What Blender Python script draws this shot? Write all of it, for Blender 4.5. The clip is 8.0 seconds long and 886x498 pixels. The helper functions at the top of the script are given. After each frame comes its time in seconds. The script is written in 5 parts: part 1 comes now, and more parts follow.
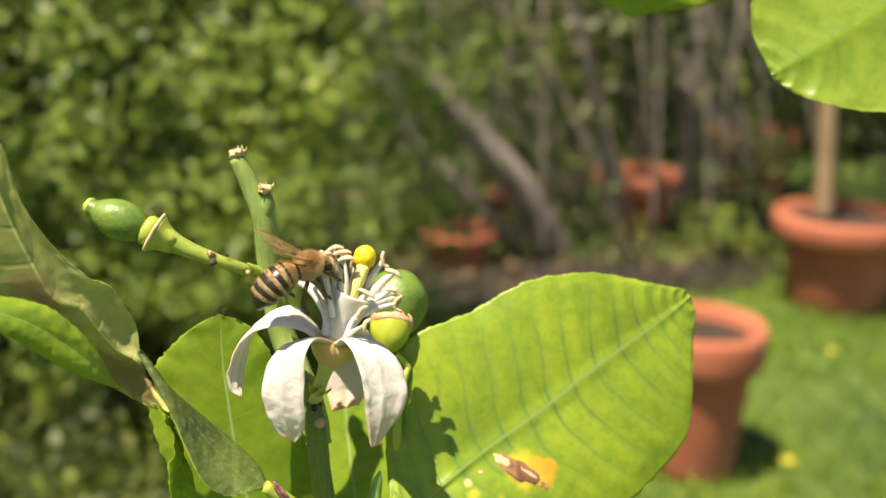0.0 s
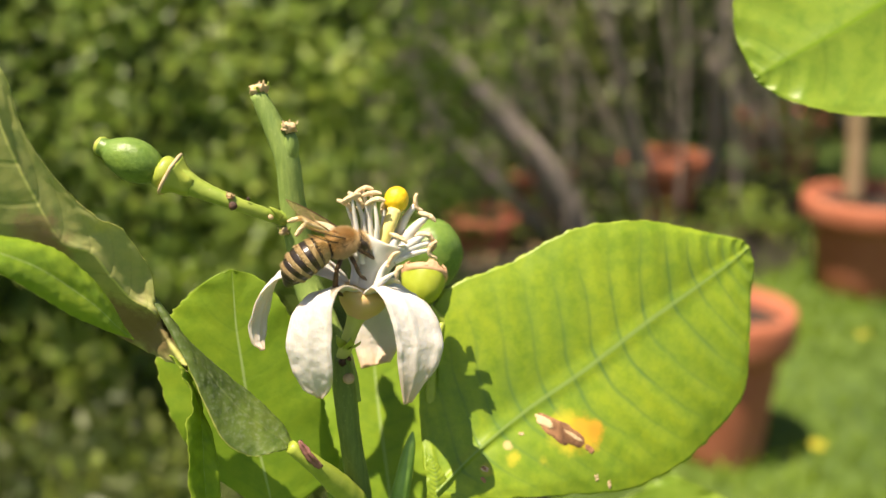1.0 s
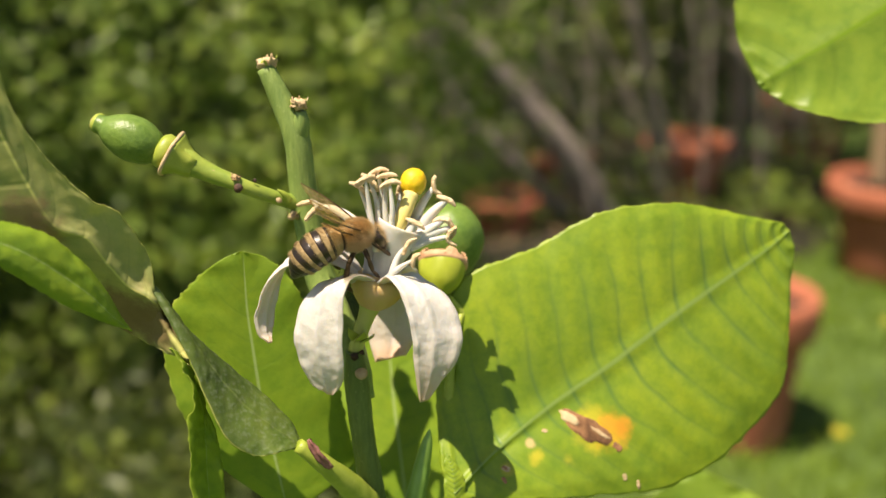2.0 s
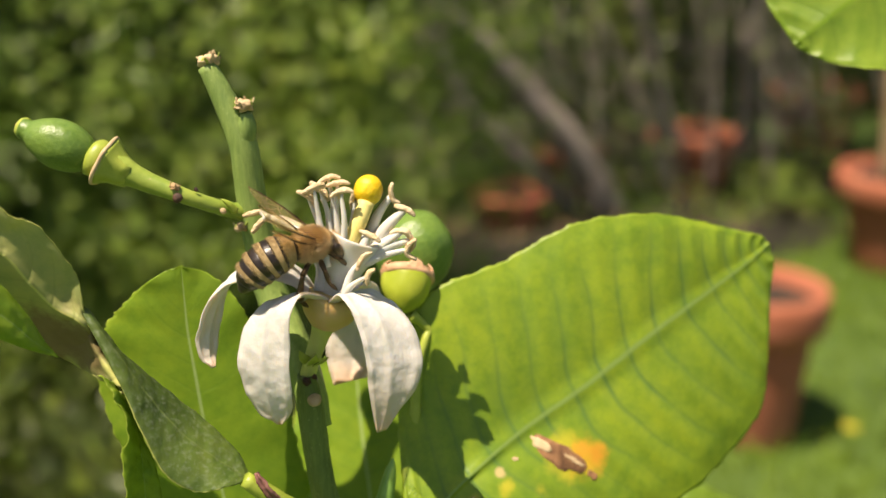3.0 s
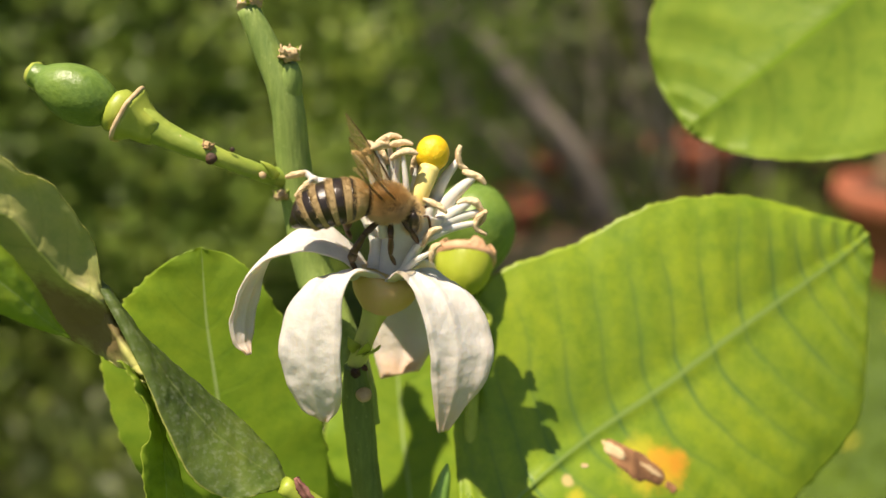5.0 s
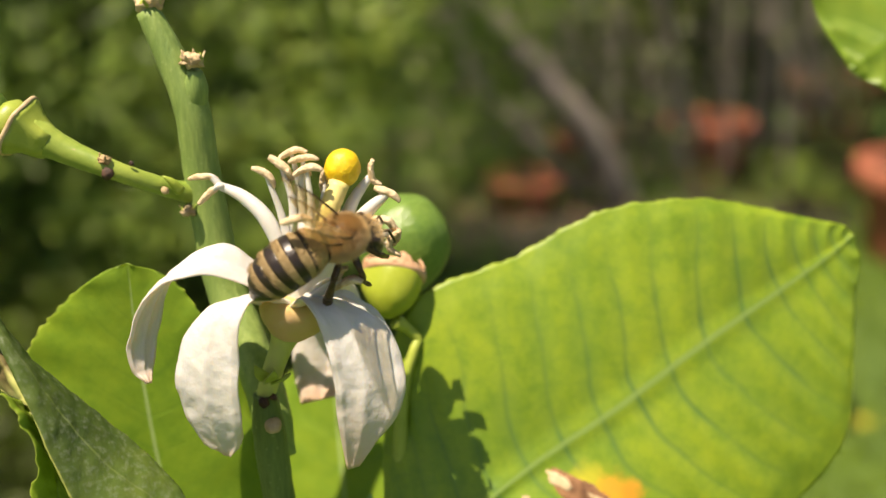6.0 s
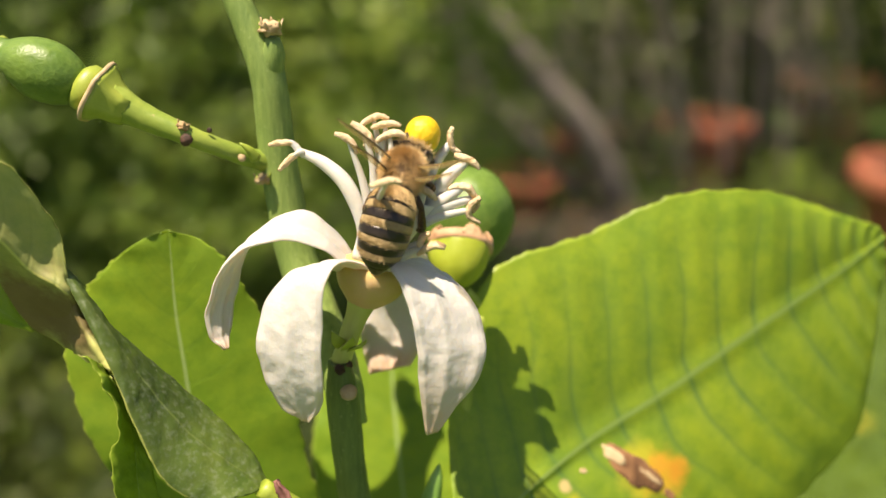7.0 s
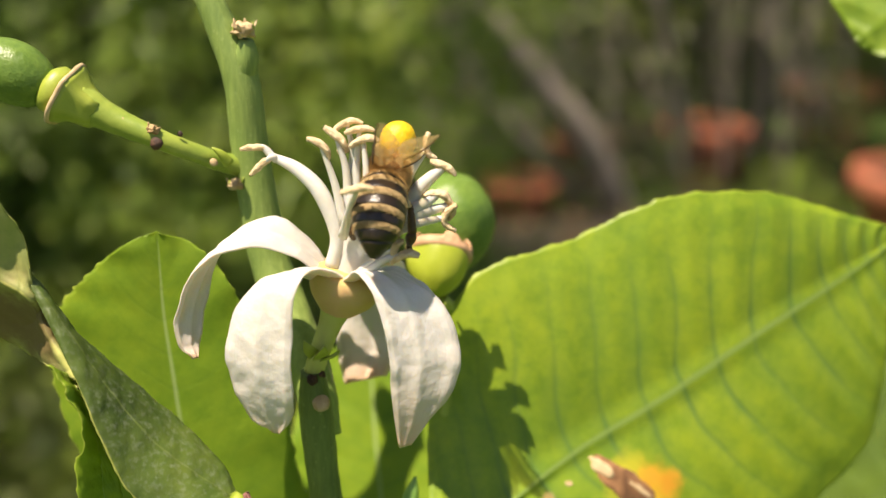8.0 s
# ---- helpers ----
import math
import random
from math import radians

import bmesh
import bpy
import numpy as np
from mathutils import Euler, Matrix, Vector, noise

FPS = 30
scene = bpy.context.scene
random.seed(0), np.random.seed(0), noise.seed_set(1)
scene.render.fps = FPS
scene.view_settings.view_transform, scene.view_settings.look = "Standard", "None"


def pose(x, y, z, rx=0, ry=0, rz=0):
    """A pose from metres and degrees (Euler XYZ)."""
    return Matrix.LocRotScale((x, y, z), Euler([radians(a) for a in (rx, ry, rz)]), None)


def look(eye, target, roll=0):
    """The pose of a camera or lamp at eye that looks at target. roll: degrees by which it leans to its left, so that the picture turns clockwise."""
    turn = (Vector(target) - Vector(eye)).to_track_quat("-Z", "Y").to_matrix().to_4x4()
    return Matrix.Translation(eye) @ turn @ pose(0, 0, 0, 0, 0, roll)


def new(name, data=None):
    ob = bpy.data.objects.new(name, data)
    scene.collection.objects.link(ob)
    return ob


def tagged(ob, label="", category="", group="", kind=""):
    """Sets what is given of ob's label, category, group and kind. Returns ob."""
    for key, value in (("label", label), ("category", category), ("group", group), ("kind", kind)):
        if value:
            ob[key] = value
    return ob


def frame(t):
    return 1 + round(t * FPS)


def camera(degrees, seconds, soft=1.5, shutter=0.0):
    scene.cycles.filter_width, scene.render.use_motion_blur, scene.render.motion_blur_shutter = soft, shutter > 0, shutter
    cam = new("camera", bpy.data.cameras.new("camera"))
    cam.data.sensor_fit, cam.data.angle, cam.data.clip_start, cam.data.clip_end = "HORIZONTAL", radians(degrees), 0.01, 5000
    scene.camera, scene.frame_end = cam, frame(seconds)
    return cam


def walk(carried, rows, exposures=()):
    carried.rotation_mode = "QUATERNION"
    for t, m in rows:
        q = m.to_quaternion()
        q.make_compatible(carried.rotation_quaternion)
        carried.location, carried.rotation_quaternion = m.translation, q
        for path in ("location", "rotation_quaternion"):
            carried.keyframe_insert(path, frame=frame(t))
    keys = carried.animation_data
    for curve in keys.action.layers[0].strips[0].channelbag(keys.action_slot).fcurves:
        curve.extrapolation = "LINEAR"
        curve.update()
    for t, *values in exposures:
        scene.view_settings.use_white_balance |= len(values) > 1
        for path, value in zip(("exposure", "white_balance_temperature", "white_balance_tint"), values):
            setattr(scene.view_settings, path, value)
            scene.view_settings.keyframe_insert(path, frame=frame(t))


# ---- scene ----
# metres above the lawn at which the flowering shoot's scar stands; plant coordinates are millimetres from there
H = 0.85
MM = 0.001
EXPOSURE = 0.62
KELVIN = 7350
TINT = 17
cam = camera(50.00, 8.0)
PATH = [
    (0, look((0.01235, -0.13097, 0.91460), (0.01695, -0.03489, 0.88724), 0.31)),
    (0.2, look((0.01100, -0.12725, 0.91140), (0.01485, -0.03122, 0.88378), -0.18)),
    (0.4, look((0.01780, -0.12312, 0.91069), (0.02089, -0.02713, 0.88281), -0.67)),
    (0.5, look((0.01476, -0.12148, 0.90810), (0.01747, -0.02552, 0.88010), -0.91)),
    (0.6, look((0.00763, -0.12177, 0.90648), (0.01022, -0.02585, 0.87833), -0.78)),
    (0.8, look((0.00317, -0.12239, 0.90411), (0.00552, -0.02655, 0.87567), -0.53)),
    (1, look((0.01080, -0.12211, 0.90569), (0.01291, -0.02635, 0.87697), -0.27)),
    (1.2, look((0.00871, -0.12063, 0.90603), (0.01057, -0.02496, 0.87697), -0.13)),
    (1.4, look((0.00779, -0.12005, 0.90348), (0.00941, -0.02448, 0.87408), 0.02)),
    (1.5, look((0.00774, -0.11930, 0.90373), (0.00923, -0.02378, 0.87416), 0.09)),
    (1.7, look((0.01041, -0.11656, 0.90435), (0.01100, -0.02133, 0.87386), -0.13)),
    (2.8, look((0.01177, -0.10487, 0.90024), (0.01109, -0.00963, 0.86976), -0.52)),
    (3, look((0.01681, -0.10217, 0.90235), (0.01589, -0.00709, 0.87136), -0.88)),
    (3.2, look((0.01882, -0.10199, 0.90377), (0.01829, -0.00695, 0.87265), -0.68)),
    (3.4, look((0.01609, -0.10246, 0.90328), (0.01595, -0.00747, 0.87204), -0.49)),
    (3.5, look((0.01412, -0.10275, 0.90287), (0.01418, -0.00778, 0.87156), -0.39)),
    (3.6, look((0.01341, -0.10257, 0.90221), (0.01350, -0.00760, 0.87089), -0.35)),
    (3.8, look((0.01112, -0.10199, 0.90152), (0.01126, -0.00703, 0.87017), -0.26)),
    (4, look((0.00740, -0.10138, 0.90091), (0.00759, -0.00643, 0.86953), -0.18)),
    (4.2, look((0.00959, -0.09706, 0.90181), (0.00953, -0.00216, 0.87027), -0.28)),
    (4.4, look((0.01288, -0.09336, 0.90078), (0.01257, 0.00148, 0.86908), -0.39)),
    (4.5, look((0.00974, -0.09199, 0.89889), (0.00931, 0.00282, 0.86711), -0.44)),
    (4.7, look((0.00796, -0.09101, 0.89538), (0.00827, 0.00433, 0.86522), 0.18)),
    (5.8, look((0.01446, -0.08244, 0.89427), (0.01268, 0.01221, 0.86205), 0.30)),
    (6, look((0.01850, -0.08130, 0.89655), (0.01638, 0.01321, 0.86395), -0.04)),
    (6.1, look((0.02126, -0.08060, 0.89750), (0.01923, 0.01390, 0.86486), 0.13)),
    (6.2, look((0.01923, -0.08042, 0.89721), (0.01729, 0.01407, 0.86454), 0.31)),
    (6.3, look((0.01532, -0.08078, 0.89551), (0.01348, 0.01370, 0.86280), 0.48)),
    (6.4, look((0.01042, -0.08116, 0.89378), (0.00867, 0.01331, 0.86104), 0.66)),
    (6.5, look((0.00834, -0.08135, 0.89243), (0.00668, 0.01311, 0.85965), 0.83)),
    (6.6, look((0.01053, -0.08121, 0.89386), (0.00888, 0.01326, 0.86112), 0.75)),
    (6.8, look((0.01455, -0.08158, 0.89487), (0.01292, 0.01292, 0.86222), 0.60)),
    (7, look((0.01073, -0.08282, 0.89374), (0.00911, 0.01171, 0.86117), 0.44)),
    (7.3, look((0.01013, -0.08246, 0.89262), (0.00860, 0.01211, 0.86014), 0.66)),
    (7.5, look((0.01339, -0.08147, 0.89387), (0.01192, 0.01312, 0.86145), 0.80)),
    (8, look((0.01286, -0.08063, 0.89358), (0.01136, 0.01399, 0.86126), 0.85)),
]
walk(cam, PATH, [(t, EXPOSURE + e, KELVIN, TINT) for t, e in ((0, 0.46), (0.5, 0.52), (1.5, 0.27), (3, 0.12), (5, 0.10), (6.5, 0.21), (8, 0.24))])
cam.data.dof.use_dof = True
cam.data.dof.aperture_fstop = 15.0
cam.data.dof.aperture_blades = 0

# ---------------------------------------------------------------- world and sun
SUN_WAY = Vector((0.31, 0.25, -1.0)).normalized()
world = bpy.data.worlds.new("garden_sky")
scene.world = world
world.use_nodes = True
wn = world.node_tree.nodes
sky = wn.new("ShaderNodeTexSky")
sky.sky_type = "NISHITA"
sky.sun_disc = False
sky.sun_elevation = math.asin(-SUN_WAY.z)
sky.sun_rotation = math.atan2(-SUN_WAY.x, -SUN_WAY.y)
world.node_tree.links.new(sky.outputs[0], wn["Background"].inputs[0])
wn["Background"].inputs[1].default_value = 0.066
sun = new("sun", bpy.data.lights.new("sun", "SUN"))
sun.data.energy = 5.0
sun.data.angle = radians(0.5)
sun.data.color = (1.0, 0.93, 0.80)
sun.matrix_world = look((-1.5, -1.2, 4.0), Vector((-1.5, -1.2, 4.0)) + SUN_WAY)


# ---------------------------------------------------------------- materials
def mat_new(name):
    m = bpy.data.materials.new(name)
    m.use_nodes = True
    n = m.node_tree.nodes
    return m, n, m.node_tree.links, n["Principled BSDF"], n["Material Output"]


def ramp(n, stops):
    r = n.new("ShaderNodeValToRGB")
    e = r.color_ramp.elements
    e[0].position, e[0].color = stops[0][0], (*stops[0][1], 1)
    e[1].position, e[1].color = stops[-1][0], (*stops[-1][1], 1)
    for p, c in stops[1:-1]:
        x = e.new(p)
        x.color = (*c, 1)
    return r


def math_node(n, l, op, a, b=None, c=None, clamp=False):
    m = n.new("ShaderNodeMath")
    m.operation = op
    m.use_clamp = clamp
    for i, v in enumerate((a, b, c)):
        if v is None:
            continue
        if isinstance(v, (int, float)):
            m.inputs[i].default_value = v
        else:
            l.new(v, m.inputs[i])
    return m.outputs[0]


def mix_rgb(n, l, fac, a, b, kind="MIX"):
    m = n.new("ShaderNodeMix")
    m.data_type, m.blend_type = "RGBA", kind
    for sock, v in ((m.inputs[0], fac), (m.inputs[6], a), (m.inputs[7], b)):
        if isinstance(v, tuple):
            sock.default_value = (*v, 1)
        elif isinstance(v, (int, float)):
            sock.default_value = v
        else:
            l.new(v, sock)
    return m.outputs[2]


def noise_tex(n, l, scale, detail=4.0, rough=0.55, vec=None):
    t = n.new("ShaderNodeTexNoise")
    t.inputs["Scale"].default_value = scale
    t.inputs["Detail"].default_value = detail
    t.inputs["Roughness"].default_value = rough
    if vec is not None:
        l.new(vec, t.inputs["Vector"])
    return t.outputs["Fac"]


def coords(n, kind="Object"):
    return n.new("ShaderNodeTexCoord").outputs[kind]


def add_bump(n, l, bsdf, height, strength, dist):
    b = n.new("ShaderNodeBump")
    b.inputs["Strength"].default_value = strength
    b.inputs["Distance"].default_value = dist
    l.new(height, b.inputs["Height"])
    l.new(b.outputs[0], bsdf.inputs["Normal"])
    return b.outputs[0]


def plain_mat(name, dark, light, rough=0.5, scale=300.0, bump=0.3, dist=0.0002, spec=0.4, sss=0.0, glow=None):
    """A mottled surface: two noise scales between two colours, with fine relief."""
    m, n, l, b, out = mat_new(name)
    co = coords(n)
    a = noise_tex(n, l, scale, 5, 0.6, co)
    c = noise_tex(n, l, scale * 0.17, 3, 0.5, co)
    f = math_node(n, l, "ADD", math_node(n, l, "MULTIPLY", a, 0.55), math_node(n, l, "MULTIPLY", c, 0.45))
    r = ramp(n, [(0.36, dark), (0.64, light)])
    l.new(f, r.inputs[0])
    l.new(r.outputs[0], b.inputs["Base Color"])
    b.inputs["Roughness"].default_value = rough
    b.inputs["Specular IOR Level"].default_value = spec
    if sss:
        b.inputs["Subsurface Weight"].default_value = sss
        b.inputs["Subsurface Radius"].default_value = (0.0012, 0.0009, 0.0005)
        b.inputs["Subsurface Scale"].default_value = 1.0
    add_bump(n, l, b, a, bump, dist)
    return m


def leaf_mat(name, lamina, deep, vein, through_col, rough=0.42, n_veins=12.0, slope=0.3, translucent=0.4, dull=0.0, rib=None, stains_and_shade=(), margin=(0.52, 0.58, 0.10), rim=0.965, vein_mix=0.55, relief=0.6):
    """A citrus leaf: midrib and curved side veins by the blade's own coordinates, mottling and fine pores, some light let through."""
    m, n, l, b, out = mat_new(name)
    uv = coords(n, "UV")
    co = coords(n)
    sep = n.new("ShaderNodeSeparateXYZ")
    l.new(uv, sep.inputs[0])
    u, v = sep.outputs[0], sep.outputs[1]
    wob = noise_tex(n, l, 45.0, 2, 0.5, co)
    wob2 = math_node(n, l, "MULTIPLY", math_node(n, l, "SUBTRACT", wob, 0.5), 0.085)
    side = math_node(n, l, "ABSOLUTE", math_node(n, l, "SUBTRACT", math_node(n, l, "MULTIPLY", u, 2.0), 1.0))
    bend = math_node(n, l, "MULTIPLY", math_node(n, l, "POWER", side, 1.4), slope * 0.5)
    along = math_node(n, l, "SUBTRACT", v, bend)
    ph = math_node(n, l, "MULTIPLY", math_node(n, l, "ADD", along, wob2), n_veins)
    fr = math_node(n, l, "ABSOLUTE", math_node(n, l, "SUBTRACT", math_node(n, l, "FRACT", ph), 0.5))
    lat = n.new("ShaderNodeMapRange")
    lat.interpolation_type = "SMOOTHSTEP"
    lat.inputs[1].default_value, lat.inputs[2].default_value = 0.15, 0.0
    l.new(fr, lat.inputs[0])
    lat2 = n.new("ShaderNodeMapRange")
    lat2.interpolation_type = "SMOOTHSTEP"
    lat2.inputs[1].default_value, lat2.inputs[2].default_value = 0.5, 0.05
    l.new(fr, lat2.inputs[0])
    fade = math_node(n, l, "SUBTRACT", 1.0, math_node(n, l, "POWER", side, 1.1))
    latf = math_node(n, l, "MULTIPLY", math_node(n, l, "MAXIMUM", lat.outputs[0], math_node(n, l, "MULTIPLY", lat2.outputs[0], 0.34)), fade)
    mid = n.new("ShaderNodeMapRange")
    mid.interpolation_type = "SMOOTHSTEP"
    mid.inputs[1].default_value, mid.inputs[2].default_value = 0.026, 0.008
    l.new(side, mid.inputs[0])
    big = noise_tex(n, l, 70.0, 4, 0.55, co)
    fine = noise_tex(n, l, 1600.0, 3, 0.6, co)
    r = ramp(n, [(0.35, deep), (0.62, lamina)])
    l.new(big, r.inputs[0])
    mott = noise_tex(n, l, 420.0, 7, 0.7, co)
    mr2 = ramp(n, [(0.34, (0.72, 0.82, 0.80)), (0.5, (1.0, 1.0, 1.0)), (0.68, (1.22, 1.12, 1.10))])
    l.new(mott, mr2.inputs[0])
    lam = mix_rgb(n, l, 1.0, r.outputs[0], mr2.outputs[0], "MULTIPLY")
    net = n.new("ShaderNodeTexVoronoi")
    net.feature = "DISTANCE_TO_EDGE"
    net.inputs["Scale"].default_value = 620.0
    l.new(co, net.inputs["Vector"])
    netr = n.new("ShaderNodeMapRange")
    netr.inputs[1].default_value, netr.inputs[2].default_value = 0.16, 0.0
    l.new(net.outputs["Distance"], netr.inputs[0])
    lam = mix_rgb(n, l, math_node(n, l, "MULTIPLY", netr.outputs[0], 0.12), lam, vein)
    patchy = noise_tex(n, l, 150.0, 3, 0.5, co)
    latf = math_node(n, l, "MULTIPLY", latf, math_node(n, l, "ADD", math_node(n, l, "MULTIPLY", patchy, 1.9), 0.0), clamp=True)
    c2 = mix_rgb(n, l, math_node(n, l, "MULTIPLY", latf, vein_mix), lam, vein)
    c3 = mix_rgb(n, l, math_node(n, l, "MULTIPLY", mid.outputs[0], 0.85), c2, rib or vein)
    if dull:
        dust = noise_tex(n, l, 1500.0, 6, 0.8, co)
        dr = n.new("ShaderNodeMapRange")
        dr.inputs[1].default_value, dr.inputs[2].default_value = 0.50, 0.66
        l.new(dust, dr.inputs[0])
        c3 = mix_rgb(n, l, math_node(n, l, "MULTIPLY", dr.outputs[0], dull), c3, (0.42, 0.45, 0.36))
    edge = n.new("ShaderNodeMapRange")
    edge.interpolation_type = "SMOOTHSTEP"
    edge.inputs[1].default_value, edge.inputs[2].default_value = rim, rim + 0.03
    l.new(side, edge.inputs[0])
    c3 = mix_rgb(n, l, math_node(n, l, "MULTIPLY", edge.outputs[0], 0.5), c3, margin)
    tcol = mix_rgb(n, l, math_node(n, l, "MULTIPLY", latf, 0.5), through_col, vein)
    for place, radius, col in stains_and_shade:
        d = n.new("ShaderNodeVectorMath")
        d.operation = "DISTANCE"
        l.new(co, d.inputs[0])
        d.inputs[1].default_value = place
        ragged = math_node(n, l, "ADD", d.outputs["Value"], math_node(n, l, "MULTIPLY", math_node(n, l, "SUBTRACT", noise_tex(n, l, 380.0, 4, 0.6, co), 0.5), radius * 1.3))
        sm = n.new("ShaderNodeMapRange")
        sm.interpolation_type = "SMOOTHSTEP"
        sm.inputs[1].default_value, sm.inputs[2].default_value = radius * 1.15, radius * 0.45
        l.new(ragged, sm.inputs[0])
        hit = math_node(n, l, "MULTIPLY", sm.outputs[0], 0.9)
        c3 = mix_rgb(n, l, hit, c3, col)
        tcol = mix_rgb(n, l, hit, tcol, col)
    l.new(c3, b.inputs["Base Color"])
    rr = math_node(n, l, "ADD", math_node(n, l, "MULTIPLY", fine, 0.18), rough - 0.09)
    l.new(rr, b.inputs["Roughness"])
    b.inputs["Specular IOR Level"].default_value = 0.34
    hgt = math_node(n, l, "ADD", math_node(n, l, "MULTIPLY", fine, 0.25), math_node(n, l, "MULTIPLY", latf, -relief))
    nor = add_bump(n, l, b, hgt, 0.35, 0.00035)
    tr = n.new("ShaderNodeBsdfTranslucent")
    l.new(tcol, tr.inputs[0])
    l.new(nor, tr.inputs[1])
    mx = n.new("ShaderNodeMixShader")
    mx.inputs[0].default_value = translucent
    l.new(b.outputs[0], mx.inputs[1])
    l.new(tr.outputs[0], mx.inputs[2])
    l.new(mx.outputs[0], out.inputs[0])
    return m


def foliage_mat(name, cols, rough=0.42, translucent=0.2):
    """Small leaves of a mass: each leaf takes its own tone."""
    m, n, l, b, out = mat_new(name)
    geo = n.new("ShaderNodeNewGeometry")
    r = ramp(n, [(i / (len(cols) - 1), c) for i, c in enumerate(cols)])
    l.new(geo.outputs["Random Per Island"], r.inputs[0])
    patch = noise_tex(n, l, 2.2, 3, 0.5, coords(n))
    pr = ramp(n, [(0.35, (0.62, 0.70, 0.6)), (0.65, (1.25, 1.2, 0.9))])
    l.new(patch, pr.inputs[0])
    col = mix_rgb(n, l, 1.0, r.outputs[0], pr.outputs[0], "MULTIPLY")
    l.new(col, b.inputs["Base Color"])
    b.inputs["Roughness"].default_value = rough
    b.inputs["Specular IOR Level"].default_value = 0.33
    tr = n.new("ShaderNodeBsdfTranslucent")
    l.new(mix_rgb(n, l, 1.0, col, (1.5, 1.6, 0.5), "MULTIPLY"), tr.inputs[0])
    mx = n.new("ShaderNodeMixShader")
    mx.inputs[0].default_value = translucent
    l.new(b.outputs[0], mx.inputs[1])
    l.new(tr.outputs[0], mx.inputs[2])
    l.new(mx.outputs[0], out.inputs[0])
    return m


ROOT = Vector((6 * MM, 30 * MM, H - 850 * MM))


def on_plant(p):
    """A plant point in the plant's own space."""
    return tuple(Vector((p[0] * MM, p[1] * MM, p[2] * MM + H)) - ROOT)


STAINS = [(on_plant(p), r * MM, c) for p, r, c in (
    ((32.0, 9.1, -13.4), 3.6, (0.55, 0.50, 0.04)), ((35.5, 9.7, -14.0), 3.2, (0.70, 0.42, 0.035)), ((36.9, 10.2, -13.7), 2.2, (0.72, 0.33, 0.035)), ((34.6, 9.9, -12.8), 1.7, (0.74, 0.38, 0.04)), ((36.4, 9.3, -16.1), 1.3, (0.60, 0.26, 0.03)), ((33.5, 9.1, -14.7), 1.6, (0.62, 0.40, 0.04)),
    ((38.6, 8.4, -21.7), 1.4, (0.60, 0.44, 0.08)), ((28.8, 6.8, -17.1), 1.8, (0.52, 0.46, 0.04)), ((24.0, 5.4, -15.8), 1.5, (0.52, 0.46, 0.04)), ((19.7, 3.3, -16.4), 1.3, (0.55, 0.44, 0.06)), ((23.2, 6.1, -13.8), 0.9, (0.60, 0.46, 0.20)))]
M_LEAF = leaf_mat("lemon_leaf_bright", (0.265, 0.368, 0.024), (0.185, 0.29, 0.021), (0.095, 0.19, 0.04), (0.33, 0.46, 0.025), translucent=0.2, rib=(0.23, 0.34, 0.08), stains_and_shade=STAINS, vein_mix=0.85, n_veins=16.0, slope=0.2, margin=(0.32, 0.41, 0.05))
M_LEAF_BACK = leaf_mat("lemon_leaf_green", (0.24, 0.36, 0.028), (0.18, 0.30, 0.024), (0.14, 0.26, 0.03), (0.36, 0.50, 0.02), rib=(0.36, 0.48, 0.17), translucent=0.28, vein_mix=0.22, n_veins=10.0, relief=0.12)
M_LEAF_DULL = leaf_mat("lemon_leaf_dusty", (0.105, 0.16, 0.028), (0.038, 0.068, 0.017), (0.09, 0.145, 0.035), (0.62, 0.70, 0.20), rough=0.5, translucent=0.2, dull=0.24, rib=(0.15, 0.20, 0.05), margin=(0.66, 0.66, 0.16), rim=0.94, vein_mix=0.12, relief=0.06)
# Last two brown spots paint the fold's shade; the others are dry tissue.
M_LEAF_PALE = leaf_mat("lemon_leaf_underside", (0.39, 0.41, 0.145), (0.31, 0.34, 0.11), (0.31, 0.35, 0.10), (0.80, 0.84, 0.28), rough=0.6, translucent=0.25, rib=(0.70, 0.70, 0.22), vein_mix=0.3, margin=(0.66, 0.66, 0.16), rim=0.955, stains_and_shade=[(on_plant((-37.7, -5.5, 24.0)), 3.4 * MM, (0.40, 0.27, 0.13)), (on_plant((-36.3, -5.0, 22.2)), 3.0 * MM, (0.34, 0.22, 0.11)), (on_plant((-38.5, -6.0, 25.7)), 1.0 * MM, (0.06, 0.035, 0.02)), (on_plant((-29.5, 0.0, 9.5)), 6.0 * MM, (0.22, 0.15, 0.07)), (on_plant((-26.0, -2.0, 8.0)), 4.5 * MM, (0.20, 0.14, 0.06))])
M_LEAF_FRESH = leaf_mat("lemon_leaf_fresh", (0.26, 0.385, 0.045), (0.205, 0.32, 0.035), (0.15, 0.26, 0.03), (0.35, 0.50, 0.05), rib=(0.20, 0.34, 0.02), n_veins=9.0, rough=0.36, vein_mix=0.6)
